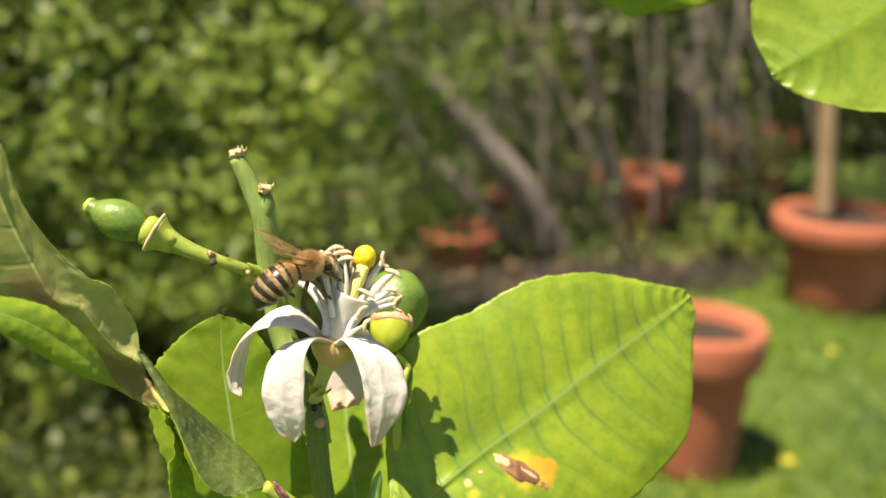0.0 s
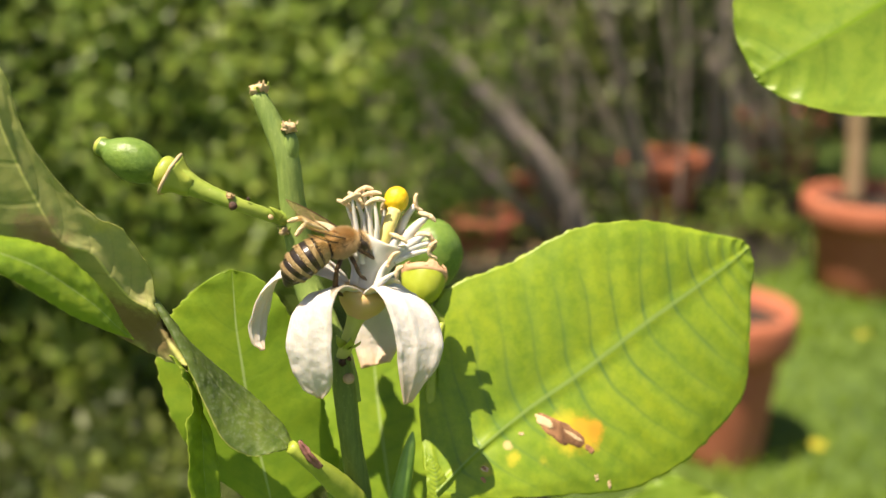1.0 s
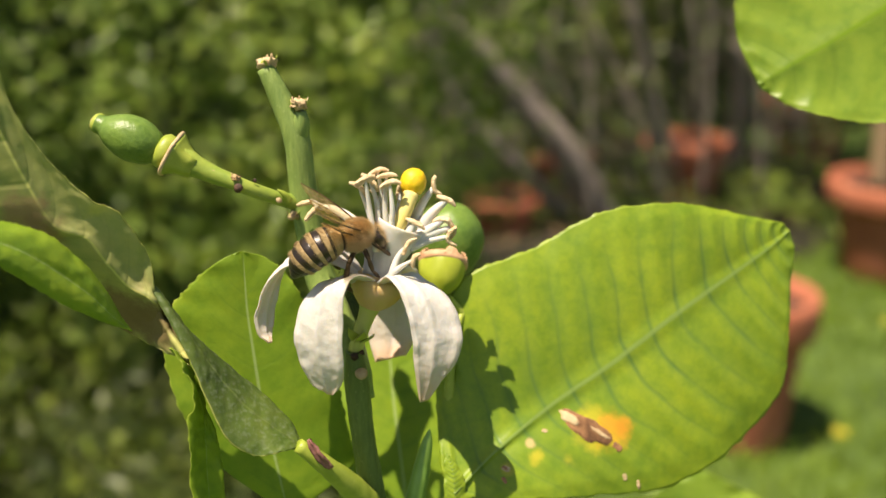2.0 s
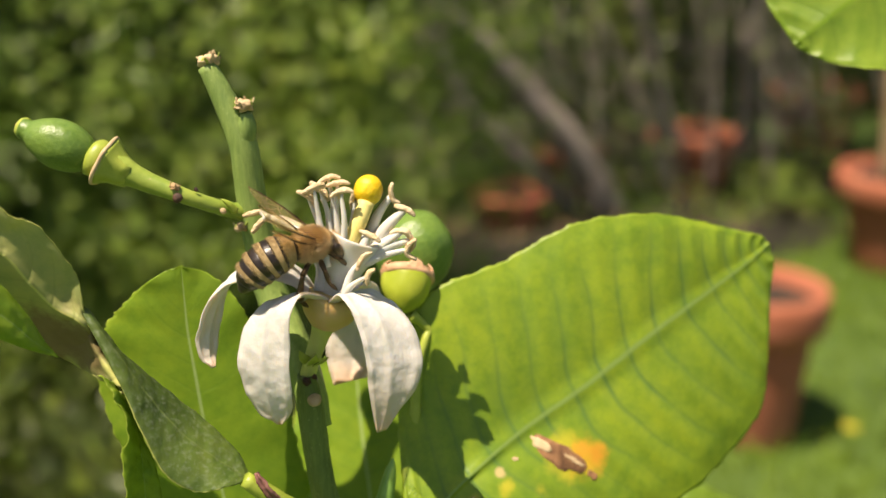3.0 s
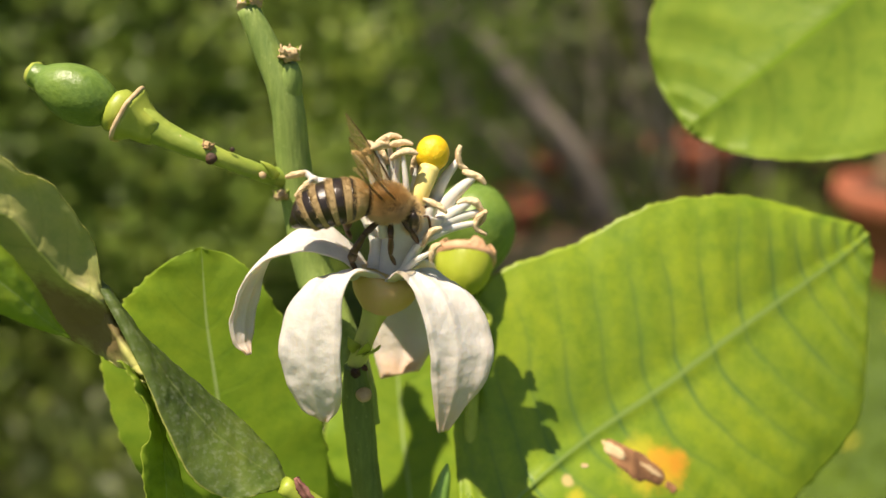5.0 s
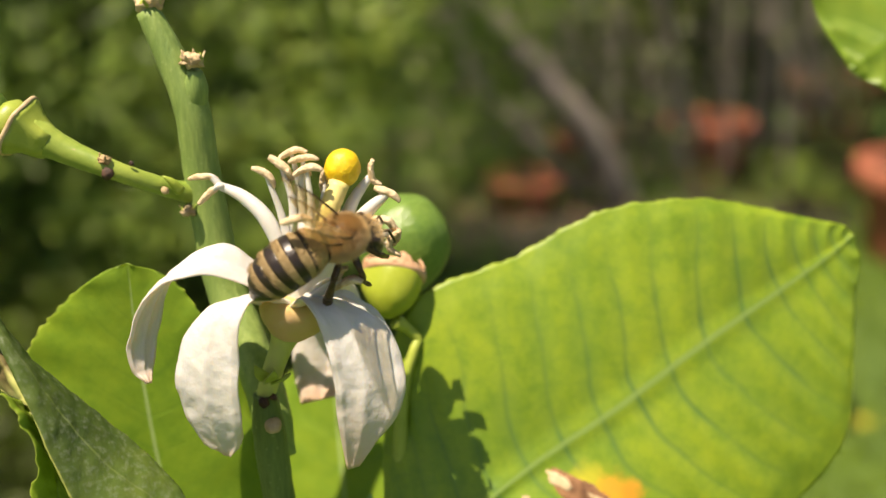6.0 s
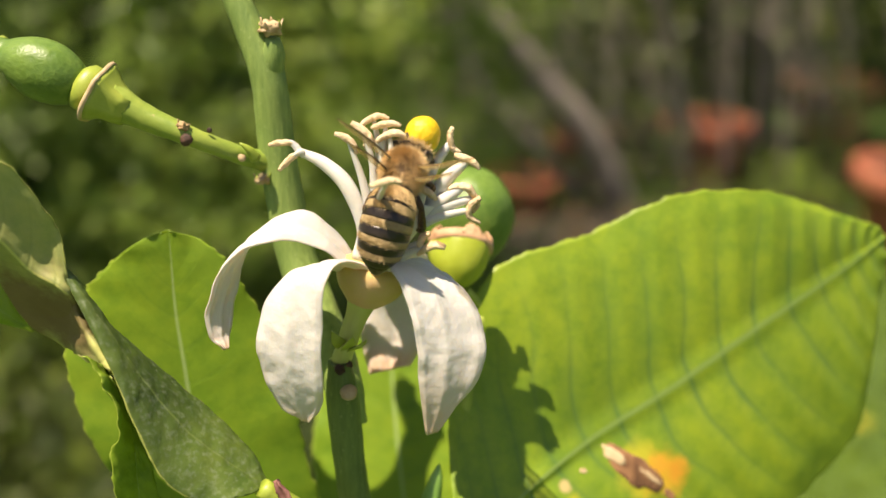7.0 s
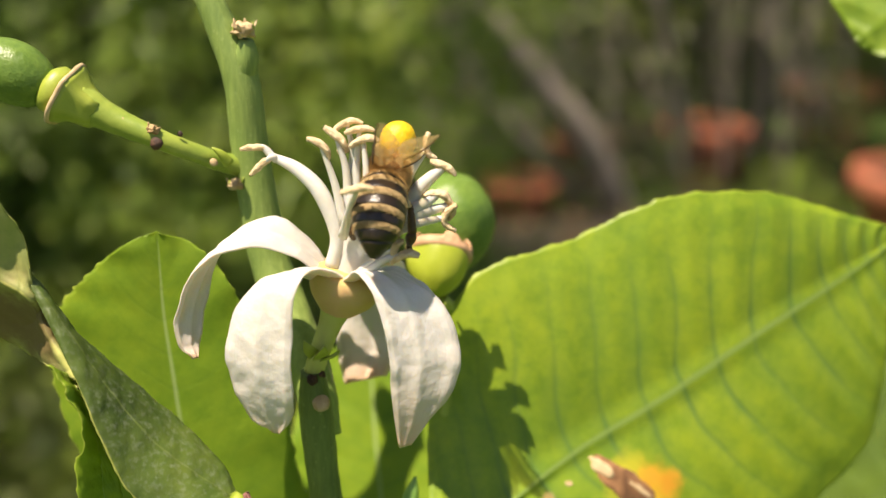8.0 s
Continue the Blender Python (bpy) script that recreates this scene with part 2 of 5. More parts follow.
def petal_mat():
    """A waxy white petal: fine lengthwise ribs, pink-tan towards the tip and the rim, some light let through."""
    m, n, l, b, out = mat_new("white_petal")
    uv, co = coords(n, "UV"), coords(n)
    sep = n.new("ShaderNodeSeparateXYZ")
    l.new(uv, sep.inputs[0])
    mp = n.new("ShaderNodeMapping")
    mp.inputs["Scale"].default_value = (26.0, 3.0, 1.0)
    l.new(uv, mp.inputs[0])
    ribs = noise_tex(n, l, 1.0, 3, 0.6, mp.outputs[0])
    fine = noise_tex(n, l, 850.0, 4, 0.55, co)
    big = noise_tex(n, l, 220.0, 4, 0.6, co)
    r = ramp(n, [(0.36, (0.60, 0.585, 0.535)), (0.6, (0.67, 0.655, 0.61))])
    l.new(big, r.inputs[0])
    side = math_node(n, l, "ABSOLUTE", math_node(n, l, "SUBTRACT", math_node(n, l, "MULTIPLY", sep.outputs[0], 2.0), 1.0))
    worn = math_node(n, l, "ADD", math_node(n, l, "MULTIPLY", math_node(n, l, "POWER", sep.outputs[1], 6.0), 1.8), math_node(n, l, "MULTIPLY", math_node(n, l, "POWER", side, 10.0), 0.35))
    worn = math_node(n, l, "MULTIPLY", worn, math_node(n, l, "ADD", math_node(n, l, "MULTIPLY", big, 1.6), -0.2), clamp=True)
    c = mix_rgb(n, l, worn, r.outputs[0], (0.62, 0.43, 0.29))
    root = math_node(n, l, "POWER", math_node(n, l, "SUBTRACT", 1.0, sep.outputs[1]), 7.0)
    c = mix_rgb(n, l, math_node(n, l, "MULTIPLY", root, 0.2), c, (0.74, 0.60, 0.50))
    l.new(c, b.inputs["Base Color"])
    b.inputs["Roughness"].default_value = 0.48
    b.inputs["Specular IOR Level"].default_value = 0.3
    b.inputs["Subsurface Weight"].default_value = 0.3
    b.inputs["Subsurface Radius"].default_value = (0.0012, 0.0009, 0.0006)
    b.inputs["Subsurface Scale"].default_value = 1.0
    h = math_node(n, l, "ADD", math_node(n, l, "MULTIPLY", ribs, 0.15), math_node(n, l, "MULTIPLY", fine, 0.7))
    nor = add_bump(n, l, b, h, 0.36, 0.0006)
    tr = n.new("ShaderNodeBsdfTranslucent")
    tr.inputs[0].default_value = (0.80, 0.73, 0.62, 1)
    l.new(nor, tr.inputs[1])
    mx = n.new("ShaderNodeMixShader")
    mx.inputs[0].default_value = 0.14
    l.new(b.outputs[0], mx.inputs[1])
    l.new(tr.outputs[0], mx.inputs[2])
    l.new(mx.outputs[0], out.inputs[0])
    return m


def stem_mat(name, dark, light):
    """Green bark: streaks along the shoot, small pale pores."""
    m, n, l, b, out = mat_new(name)
    co = coords(n)
    mp = n.new("ShaderNodeMapping")
    mp.inputs["Scale"].default_value = (1.0, 1.0, 0.14)
    l.new(co, mp.inputs[0])
    st = noise_tex(n, l, 1500.0, 5, 0.65, mp.outputs[0])
    big = noise_tex(n, l, 160.0, 3, 0.5, co)
    f = math_node(n, l, "ADD", math_node(n, l, "MULTIPLY", st, 0.6), math_node(n, l, "MULTIPLY", big, 0.4))
    r = ramp(n, [(0.34, dark), (0.64, light)])
    l.new(f, r.inputs[0])
    vo = n.new("ShaderNodeTexVoronoi")
    vo.inputs["Scale"].default_value = 1300.0
    l.new(co, vo.inputs["Vector"])
    pm = n.new("ShaderNodeMapRange")
    pm.inputs[1].default_value, pm.inputs[2].default_value = 0.24, 0.12
    l.new(vo.outputs["Distance"], pm.inputs[0])
    l.new(mix_rgb(n, l, math_node(n, l, "MULTIPLY", pm.outputs[0], 0.16), r.outputs[0], (0.42, 0.48, 0.20)), b.inputs["Base Color"])
    b.inputs["Roughness"].default_value = 0.5
    b.inputs["Specular IOR Level"].default_value = 0.35
    add_bump(n, l, b, st, 0.6, 0.0003)
    return m


M_STEM = stem_mat("green_shoot", (0.12, 0.20, 0.045), (0.26, 0.35, 0.09))
M_SHOOT = plain_mat("fresh_shoot", (0.14, 0.28, 0.05), (0.22, 0.38, 0.08), 0.4, 500, 0.3)
M_STALK = plain_mat("yellow_green_stalk", (0.22, 0.30, 0.03), (0.35, 0.41, 0.065), 0.42, 450, 0.4)
M_FRUIT = plain_mat("young_lemon_skin", (0.085, 0.165, 0.024), (0.15, 0.245, 0.04), 0.36, 1400, 0.4, 0.0003, 0.4)
# A duller green than green_shoot, darkened further for the flower's shade.
M_STEM_SHADED = stem_mat("green_shoot_shaded", (0.06, 0.10, 0.024), (0.14, 0.20, 0.05))
M_SIDE_STALK = plain_mat("fruit_stalk_skin", (0.15, 0.24, 0.03), (0.29, 0.36, 0.06), 0.42, 450, 0.5)
M_KNOT = plain_mat("dark_knot", (0.015, 0.01, 0.008), (0.10, 0.05, 0.03), 0.7, 1500, 0.8)
M_TAN = plain_mat("dry_tan_tissue", (0.30, 0.19, 0.08), (0.60, 0.46, 0.27), 0.75, 700, 0.6)
M_CUP = plain_mat("yellow_green_cup", (0.29, 0.35, 0.03), (0.40, 0.45, 0.055), 0.4, 500, 0.2, 0.0002, 0.3, 0.25)
M_DRIED = plain_mat("dried_pink_brown", (0.46, 0.25, 0.13), (0.66, 0.42, 0.25), 0.7, 700, 0.6)
M_BROWN = plain_mat("brown_scab", (0.09, 0.04, 0.018), (0.36, 0.18, 0.08), 0.8, 900, 0.8)
M_PETAL = petal_mat()
M_RECEPT = plain_mat("pinkish_receptacle", (0.56, 0.44, 0.12), (0.66, 0.42, 0.24), 0.5, 300, 0.3, 0.0003, 0.4, 0.3)
M_PEDICEL = plain_mat("pale_green_pedicel", (0.40, 0.46, 0.10), (0.52, 0.55, 0.16), 0.5, 500, 0.3)
M_FILAMENT = plain_mat("white_filament", (0.54, 0.53, 0.475), (0.63, 0.62, 0.565), 0.5, 600, 0.3, 0.0002, 0.3, 0.3)
M_ANTHER = plain_mat("cream_anther", (0.56, 0.38, 0.19), (0.84, 0.68, 0.44), 0.75, 1500, 1.0, 0.0005)
M_STYLE = plain_mat("pale_yellow_style", (0.64, 0.53, 0.13), (0.77, 0.66, 0.25), 0.5, 500, 0.3)
M_STIGMA = plain_mat("yellow_stigma", (0.72, 0.46, 0.01), (0.86, 0.62, 0.03), 0.38, 1800, 0.6, 0.0003, 0.5, 0.2)
M_BEE_DARK = plain_mat("bee_dark_band", (0.010, 0.007, 0.005), (0.028, 0.018, 0.010), 0.28, 2500, 0.5, 0.0001, 0.5)
M_BEE_PALE = plain_mat("bee_tan_band", (0.30, 0.20, 0.08), (0.46, 0.34, 0.17), 0.7, 2500, 0.8, 0.0002)
M_BEE_FUR = plain_mat("bee_fur", (0.56, 0.38, 0.16), (0.80, 0.60, 0.33), 0.8, 350, 0.2)
M_BEE_SKIN = plain_mat("bee_thorax_skin", (0.09, 0.055, 0.025), (0.26, 0.165, 0.08), 0.5, 2500, 0.5)
M_BEE_LEG = plain_mat("bee_leg_chitin", (0.03, 0.017, 0.008), (0.12, 0.065, 0.022), 0.4, 2500, 0.4, 0.0001)
M_TERRA = plain_mat("terracotta", (0.33, 0.10, 0.05), (0.46, 0.165, 0.095), 0.8, 9, 0.25, 0.004, 0.25)
M_SOIL = plain_mat("potting_soil", (0.02, 0.014, 0.009), (0.06, 0.04, 0.025), 0.95, 60, 0.9, 0.01)
M_BARK = plain_mat("grey_bark", (0.20, 0.165, 0.14), (0.40, 0.34, 0.30), 0.9, 45, 0.9, 0.01)
M_STAKE = plain_mat("weathered_wood", (0.26, 0.18, 0.10), (0.40, 0.29, 0.17), 0.85, 40, 0.5, 0.004)
M_HEDGE = foliage_mat("hedge_leaves", [(0.10, 0.165, 0.032), (0.135, 0.21, 0.04), (0.175, 0.25, 0.048), (0.235, 0.30, 0.064)])
# Leaf green with shade put into the colour, for unlit foliage.
M_LEAF_SHADED = foliage_mat("leaves_painted_shaded", [(0.03, 0.048, 0.014), (0.05, 0.075, 0.02), (0.085, 0.11, 0.032)])
M_OLIVE = foliage_mat("olive_leaves", [(0.07, 0.10, 0.028), (0.105, 0.14, 0.038), (0.155, 0.18, 0.055)])
M_GRASS = foliage_mat("lawn_grass", [(0.085, 0.155, 0.014), (0.125, 0.205, 0.018), (0.17, 0.25, 0.028)], 0.5)
M_YELLOW = plain_mat("yellow_petals", (0.55, 0.48, 0.04), (0.70, 0.62, 0.08), 0.6, 200, 0.2)


def wing_mat():
    m, n, l, b, out = mat_new("bee_wing_film")
    uv = coords(n, "UV")
    vo = n.new("ShaderNodeTexVoronoi")
    vo.feature = "DISTANCE_TO_EDGE"
    vo.inputs["Scale"].default_value = 3.0
    l.new(uv, vo.inputs["Vector"])
    mr = n.new("ShaderNodeMapRange")
    mr.inputs[1].default_value, mr.inputs[2].default_value = 0.05, 0.02
    l.new(vo.outputs["Distance"], mr.inputs[0])
    b.inputs["Base Color"].default_value = (0.55, 0.43, 0.24, 1)
    b.inputs["Roughness"].default_value = 0.22
    tl = n.new("ShaderNodeBsdfTranslucent")
    tl.inputs[0].default_value = (0.75, 0.60, 0.34, 1)
    film = n.new("ShaderNodeMixShader")
    film.inputs[0].default_value = 0.5
    l.new(b.outputs[0], film.inputs[1])
    l.new(tl.outputs[0], film.inputs[2])
    t = n.new("ShaderNodeBsdfTransparent")
    t.inputs[0].default_value = (0.95, 0.90, 0.78, 1)
    mx = n.new("ShaderNodeMixShader")
    l.new(math_node(n, l, "ADD", math_node(n, l, "MULTIPLY", mr.outputs[0], 0.26), 0.17), mx.inputs[0])
    l.new(t.outputs[0], mx.inputs[1])
    l.new(film.outputs[0], mx.inputs[2])
    l.new(mx.outputs[0], out.inputs[0])
    return m


M_WING = wing_mat()


# ---------------------------------------------------------------- mesh helpers
def W(p):
    """A plant point in millimetres as a place in the world."""
    return Vector((p[0] * MM, p[1] * MM, p[2] * MM + H))


def mesh_ob(name, verts, faces, mats, parent=None, label="", smooth=True, uvs=None, slots=None):
    """One mesh object; verts in world metres, made local to the parent's place."""
    me = bpy.data.meshes.new(name)
    base = Vector((0, 0, 0))
    p = parent
    while p is not None:
        base += p.location
        p = p.parent
    me.from_pydata([tuple(Vector(v) - base) for v in verts], [], faces)
    for mt in mats if isinstance(mats, (list, tuple)) else [mats]:
        me.materials.append(mt)
    if smooth:
        me.polygons.foreach_set("use_smooth", [True] * len(me.polygons))
    if slots:
        me.polygons.foreach_set("material_index", slots)
    if uvs is not None:
        lay = me.uv_layers.new(name="UVMap")
        vi = np.empty(len(me.loops), int)
        me.loops.foreach_get("vertex_index", vi)
        lay.data.foreach_set("uv", np.asarray(uvs, float)[vi].ravel())
    me.update()
    ob = new(name, me)
    ob.parent = parent
    if label:
        ob["label"] = label
    return ob


def thing(name, place, label, category, group="", kind=""):
    e = new(name)
    e.location = place
    e.empty_display_size = 0.01
    return tagged(e, label, category, group, kind)


def spline(pts, n, t=None):
    """n points on a smooth curve through pts (Catmull-Rom); each point may have any length."""
    p = np.asarray(pts, float)
    if p.ndim == 1:
        p = p[:, None]
    q = np.vstack([2 * p[0] - p[1], p, 2 * p[-1] - p[-2]])
    k = np.linspace(0, len(p) - 1, n) if t is None else np.asarray(t) * (len(p) - 1)
    i = np.clip(k.astype(int), 0, len(p) - 2)
    f = (k - i)[:, None]
    a, b, c, d = q[i], q[i + 1], q[i + 2], q[i + 3]
    return 0.5 * (2 * b + (c - a) * f + (2 * a - 5 * b + 4 * c - d) * f**2 + (3 * b - a - 3 * c + d) * f**3)


def tube(pts, radii, n_along=24, sides=14, lump=0.0, seed=0, cap=True):
    """Verts and faces of a round limb along pts, with radii at them; units of pts."""
    rng = np.random.RandomState(seed)
    c = spline(pts, n_along)
    r = spline(radii, n_along)[:, 0]
    verts, faces = [], []
    side = None
    for i in range(n_along):
        d = Vector(c[min(i + 1, n_along - 1)] - c[max(i - 1, 0)]).normalized()
        if side is None:
            side = d.orthogonal().normalized()
        side = (side - d * side.dot(d)).normalized()
        up = d.cross(side)
        for k in range(sides):
            a = 2 * math.pi * k / sides
            rr = r[i] * (1 + lump * (rng.rand() - 0.5))
            verts.append(Vector(c[i]) + (side * math.cos(a) + up * math.sin(a)) * rr)
    for i in range(n_along - 1):
        for k in range(sides):
            a, b = i * sides + k, i * sides + (k + 1) % sides
            faces.append((a, b, b + sides, a + sides))
    if cap:
        faces.append(tuple(range(sides - 1, -1, -1)))
        faces.append(tuple(range((n_along - 1) * sides, n_along * sides)))
    return verts, faces


def join(*sets):
    """Joins (verts, faces, slot) sets into verts, faces, slots."""
    vs, fs, sl = [], [], []
    for v, f, s in sets:
        o = len(vs)
        vs += list(v)
        fs += [tuple(i + o for i in q) for q in f]
        sl += [s] * len(f)
    return vs, fs, sl


def ball(c, r, nu=18, nv=12, axis=(0, 0, 1), squash=1.0, lump=0.0, seed=0, taper=0.0):
    """Verts and faces of a rounded body; squash stretches it along axis."""
    rot = Vector(axis).normalized().to_track_quat("Z", "Y")
    verts, faces = [], []
    for j in range(nv + 1):
        th = math.pi * j / nv
        for i in range(nu):
            ph = 2 * math.pi * i / nu
            d = Vector((math.sin(th) * math.cos(ph), math.sin(th) * math.sin(ph), math.cos(th)))
            k = 1 + lump * noise.noise(d * 2.3 + Vector((seed * 7.1, 0, 0)))
            k2 = 1 + taper * d.z
            p = Vector((d.x * k * k2, d.y * k * k2, d.z * squash * k)) * r
            verts.append(Vector(c) + rot @ p)
    for j in range(nv):
        for i in range(nu):
            a, b = j * nu + i, j * nu + (i + 1) % nu
            faces.append((a, a + nu, b + nu, b))
    return verts, faces


def blade(mid, ea, eb, nv=70, nu=26, thick=0.25, bulge=0.0, quilt=0.0, n_veins=12.0, slope=0.3, serr=0.0, wave=0.0, seed=1, rib=0.0, crinkle=0.0):
    """A leaf or petal from its midrib and two margins (points base to tip, millimetres): verts, faces and uvs of a thin two-sided body.
    bulge arches each half, quilt raises the tissue between side veins, serr notches the margin, wave ripples it, rib raises a keel below."""
    t = np.linspace(0, 1, nv)
    m, a, b = spline(mid, nv), spline(ea, nv), spline(eb, nv)
    us = np.linspace(-1, 1, nu)
    rng = np.random.RandomState(seed)
    ph = rng.rand(6) * 6.28
    top = np.zeros((nv, nu, 3))
    for j, u in enumerate(us):
        e = a if u < 0 else b
        s = abs(u)
        top[:, j] = m * (1 - s) + e * s
    du = np.gradient(top, axis=1)
    dv = np.gradient(top, axis=0)
    nrm = np.cross(du, dv)
    ln = np.linalg.norm(nrm, axis=2, keepdims=True)
    nrm = nrm / np.maximum(ln, 1e-9)
    wid = (np.linalg.norm(a - m, axis=1) + np.linalg.norm(b - m, axis=1)) / 2
    S = np.abs(us)[None, :]
    T = t[:, None]
    h = bulge * (1 - (2 * S - 1) ** 2) * wid[:, None]
    along = T - 0.5 * slope * S**1.4
    h = h + quilt * np.abs(np.sin(math.pi * n_veins * along)) * np.sin(math.pi * np.clip(S, 0, 1)) ** 0.6
    h = h + wave * S**2 * (np.sin(T * 19 + ph[0] + 2 * np.sign(us)[None, :]) + 0.6 * np.sin(T * 41 + ph[1] - us[None, :] * 3))
    if crinkle:
        for i in range(nv):
            for j in range(nu):
                q = Vector(top[i, j]) * 0.8
                h[i, j] += crinkle * (noise.noise(q) + 0.45 * noise.noise(q * 2.6) + 0.25 * noise.noise(q * 5.5))
    top = top + nrm * h[:, :, None]
    if serr:
        for j in (0, nu - 1):
            away = top[:, j] - m
            k = serr * (0.5 * np.abs(np.sin(t * 60 + ph[2] + j)) + 0.5 * rng.rand(nv))
            top[:, j] -= away / np.maximum(np.linalg.norm(away, axis=1, keepdims=True), 1e-6) * k[:, None]
    edge = np.clip((1 - S) * 6, 0.25, 1)
    bot = top - nrm * (thick * edge + rib * np.exp(-((us[None, :] / 0.06) ** 2)) * (1 - 0.7 * T))[:, :, None]
    verts = [W(p) for p in top.reshape(-1, 3)] + [W(p) for p in bot.reshape(-1, 3)]
    uv1 = np.stack([np.broadcast_to((us + 1) / 2, (nv, nu)), np.broadcast_to(T, (nv, nu))], -1).reshape(-1, 2)
    faces = []
    N = nv * nu
    for i in range(nv - 1):
        for j in range(nu - 1):
            q = i * nu + j
            faces.append((q, q + 1, q + nu + 1, q + nu))
            faces.append((N + q, N + q + nu, N + q + nu + 1, N + q + 1))
    for i in range(nv - 1):
        q = i * nu
        faces.append((q, q + nu, N + q + nu, N + q))
        q = i * nu + nu - 1
        faces.append((q, N + q, N + q + nu, q + nu))
    for j in range(nu - 1):
        faces.append((j, N + j, N + j + 1, j + 1))
        q = (nv - 1) * nu + j
        faces.append((q, q + 1, N + q + 1, N + q))
    GRIDS.append((top.reshape(-1, 3), nrm.reshape(-1, 3)))
    return verts, faces, np.vstack([uv1, uv1])


GRIDS = []


def margins(mid, side, wa, wb):
    """Margins at distances wa and wb to both sides of a midrib, along side directions."""
    m = np.asarray(mid, float)
    s = np.asarray(side, float)
    if s.ndim == 1:
        s = np.tile(s, (len(m), 1))
    s = s / np.linalg.norm(s, axis=1, keepdims=True)
    return m - s * np.asarray(wa)[:, None], m + s * np.asarray(wb)[:, None]


def lathe(profile, c, axis=(0, 0, 1), sides=28, n=None, lump=0.0, seed=0):
    """A turned body: profile of (radius, height) along axis from c."""
    pr = spline(profile, n) if n else np.asarray(profile, float)
    rot = Vector(axis).normalized().to_track_quat("Z", "Y")
    verts, faces = [], []
    for r, z in pr:
        for k in range(sides):
            a = 2 * math.pi * k / sides
            kk = 1 + lump * noise.noise(Vector((math.cos(a) * 1.5, math.sin(a) * 1.5, z * 0.4 + seed * 3.7)))
            verts.append(Vector(c) + rot @ Vector((r * kk * math.cos(a), r * kk * math.sin(a), z)))
    for i in range(len(pr) - 1):
        for k in range(sides):
            a, b = i * sides + k, i * sides + (k + 1) % sides
            faces.append((a, b, b + sides, a + sides))
    faces.append(tuple(range(sides - 1, -1, -1)))
    faces.append(tuple(range((len(pr) - 1) * sides, len(pr) * sides)))
    return verts, faces


def patch(c, grid, r1, r2, turn, lift=0.16, seed=0, rough=0.3, n=26, rings=5, hollow=0.0):
    """An irregular spot lying on a leaf's face round the point c: half-lengths r1 and r2, turned by degrees in the face."""
    pts, nr = grid
    k = int(np.argmin(((pts - np.asarray(c)) ** 2).sum(1)))
    nn = Vector(nr[k])
    if nn.y > 0:
        nn = -nn
        lift += 0.32
    a = Vector((1, 0, 0)) - nn * nn.x
    a.normalize()
    b = nn.cross(a)
    if b.z < 0:
        b = -b
    ct, st = math.cos(radians(turn)), math.sin(radians(turn))
    v, f = [], []
    for i in range(rings + 1):
        q = i / rings
        for j in range(n):
            w = 2 * math.pi * j / n
            g = 1 + rough * noise.noise(Vector((math.cos(w) * 1.8, math.sin(w) * 1.8, seed * 3.3)))
            x, y = math.cos(w) * r1 * q * g, math.sin(w) * r2 * q * g
            p = Vector(c) + a * (x * ct - y * st) + b * (x * st + y * ct)
            m = int(np.argmin(((pts - np.asarray(p)) ** 2).sum(1)))
            n2 = Vector(nr[m])
            if n2.y > 0:
                n2 = -n2
            p = p - n2 * (p - Vector(pts[m])).dot(n2)
            v.append(W(p + n2 * (lift * (1 if i < rings else -0.4) - hollow * (1 - q))))
    for i in range(rings):
        for j in range(n):
            s, e = i * n + j, i * n + (j + 1) % n
            f.append((s, s + n, e + n, e))
    return v, f


def mm(vf):
    return [W(v) for v in vf[0]], vf[1]


# ---------------------------------------------------------------- the flowering lemon shoot
branch = thing("lemon_plant", W((6, 30, -850)), "young lemon plant with one open white flower", "plant")


def limb(name, pts, radii, mat, parent, label="", n=26, sides=14, lump=0.05, seed=0):
    return mesh_ob(name, *mm(tube(pts, radii, n, sides, lump, seed)), mat, parent, label)


def make_leaf(name, mid, ea, eb, mat, parent, label="", **kw):
    v, f, uv = blade(mid, ea, eb, **kw)
    half = len(v) // 2
    slots = [1 if q[0] >= half else 0 for q in f] if isinstance(mat, list) else None
    return mesh_ob(name, v, f, mat, parent, label, uvs=uv, slots=slots)


# shoots and stalks
trunk = mesh_ob("trunk", *mm(tube([(6, 30, -852), (10, 22, -600), (-4, 10, -300), (1.6, 3.0, -60), (1.6, 3.0, -40)], [9, 8, 6, 3, 2.3], 40, 14, 0.05)), M_STEM, branch)
main_stem = limb("stem", [(1.6, 3.0, -42), (1.2, 2.2, -22), (0.1, 1.4, -10), (-0.5, 1.1, -1.5), (-0.7, 1.1, 3.2)], [2.1, 1.85, 1.6, 1.65, 1.15], M_STEM_SHADED, branch, "upright green flower shoot", 40, 18, 0.04)
mesh_ob("leaf_scar", *mm(ball((0.3, -0.6, 0.6), 0.85, 20, 12, (0.1, -0.6, 0.8), 0.45, 0.12, 3)), M_TAN, main_stem, "pale oval leaf scar")
mesh_ob("bud_scar", *mm(ball((-0.5, -0.3, 2.9), 0.45, 14, 10, (0.1, -1, 0.3), 0.5, 0.9, 4)), M_KNOT, main_stem)
mesh_ob("bud_scar", *mm(ball((0.4, -0.2, 3.4), 0.3, 12, 8, (0.1, -1, 0.3), 0.6, 0.9, 7)), M_KNOT, main_stem)
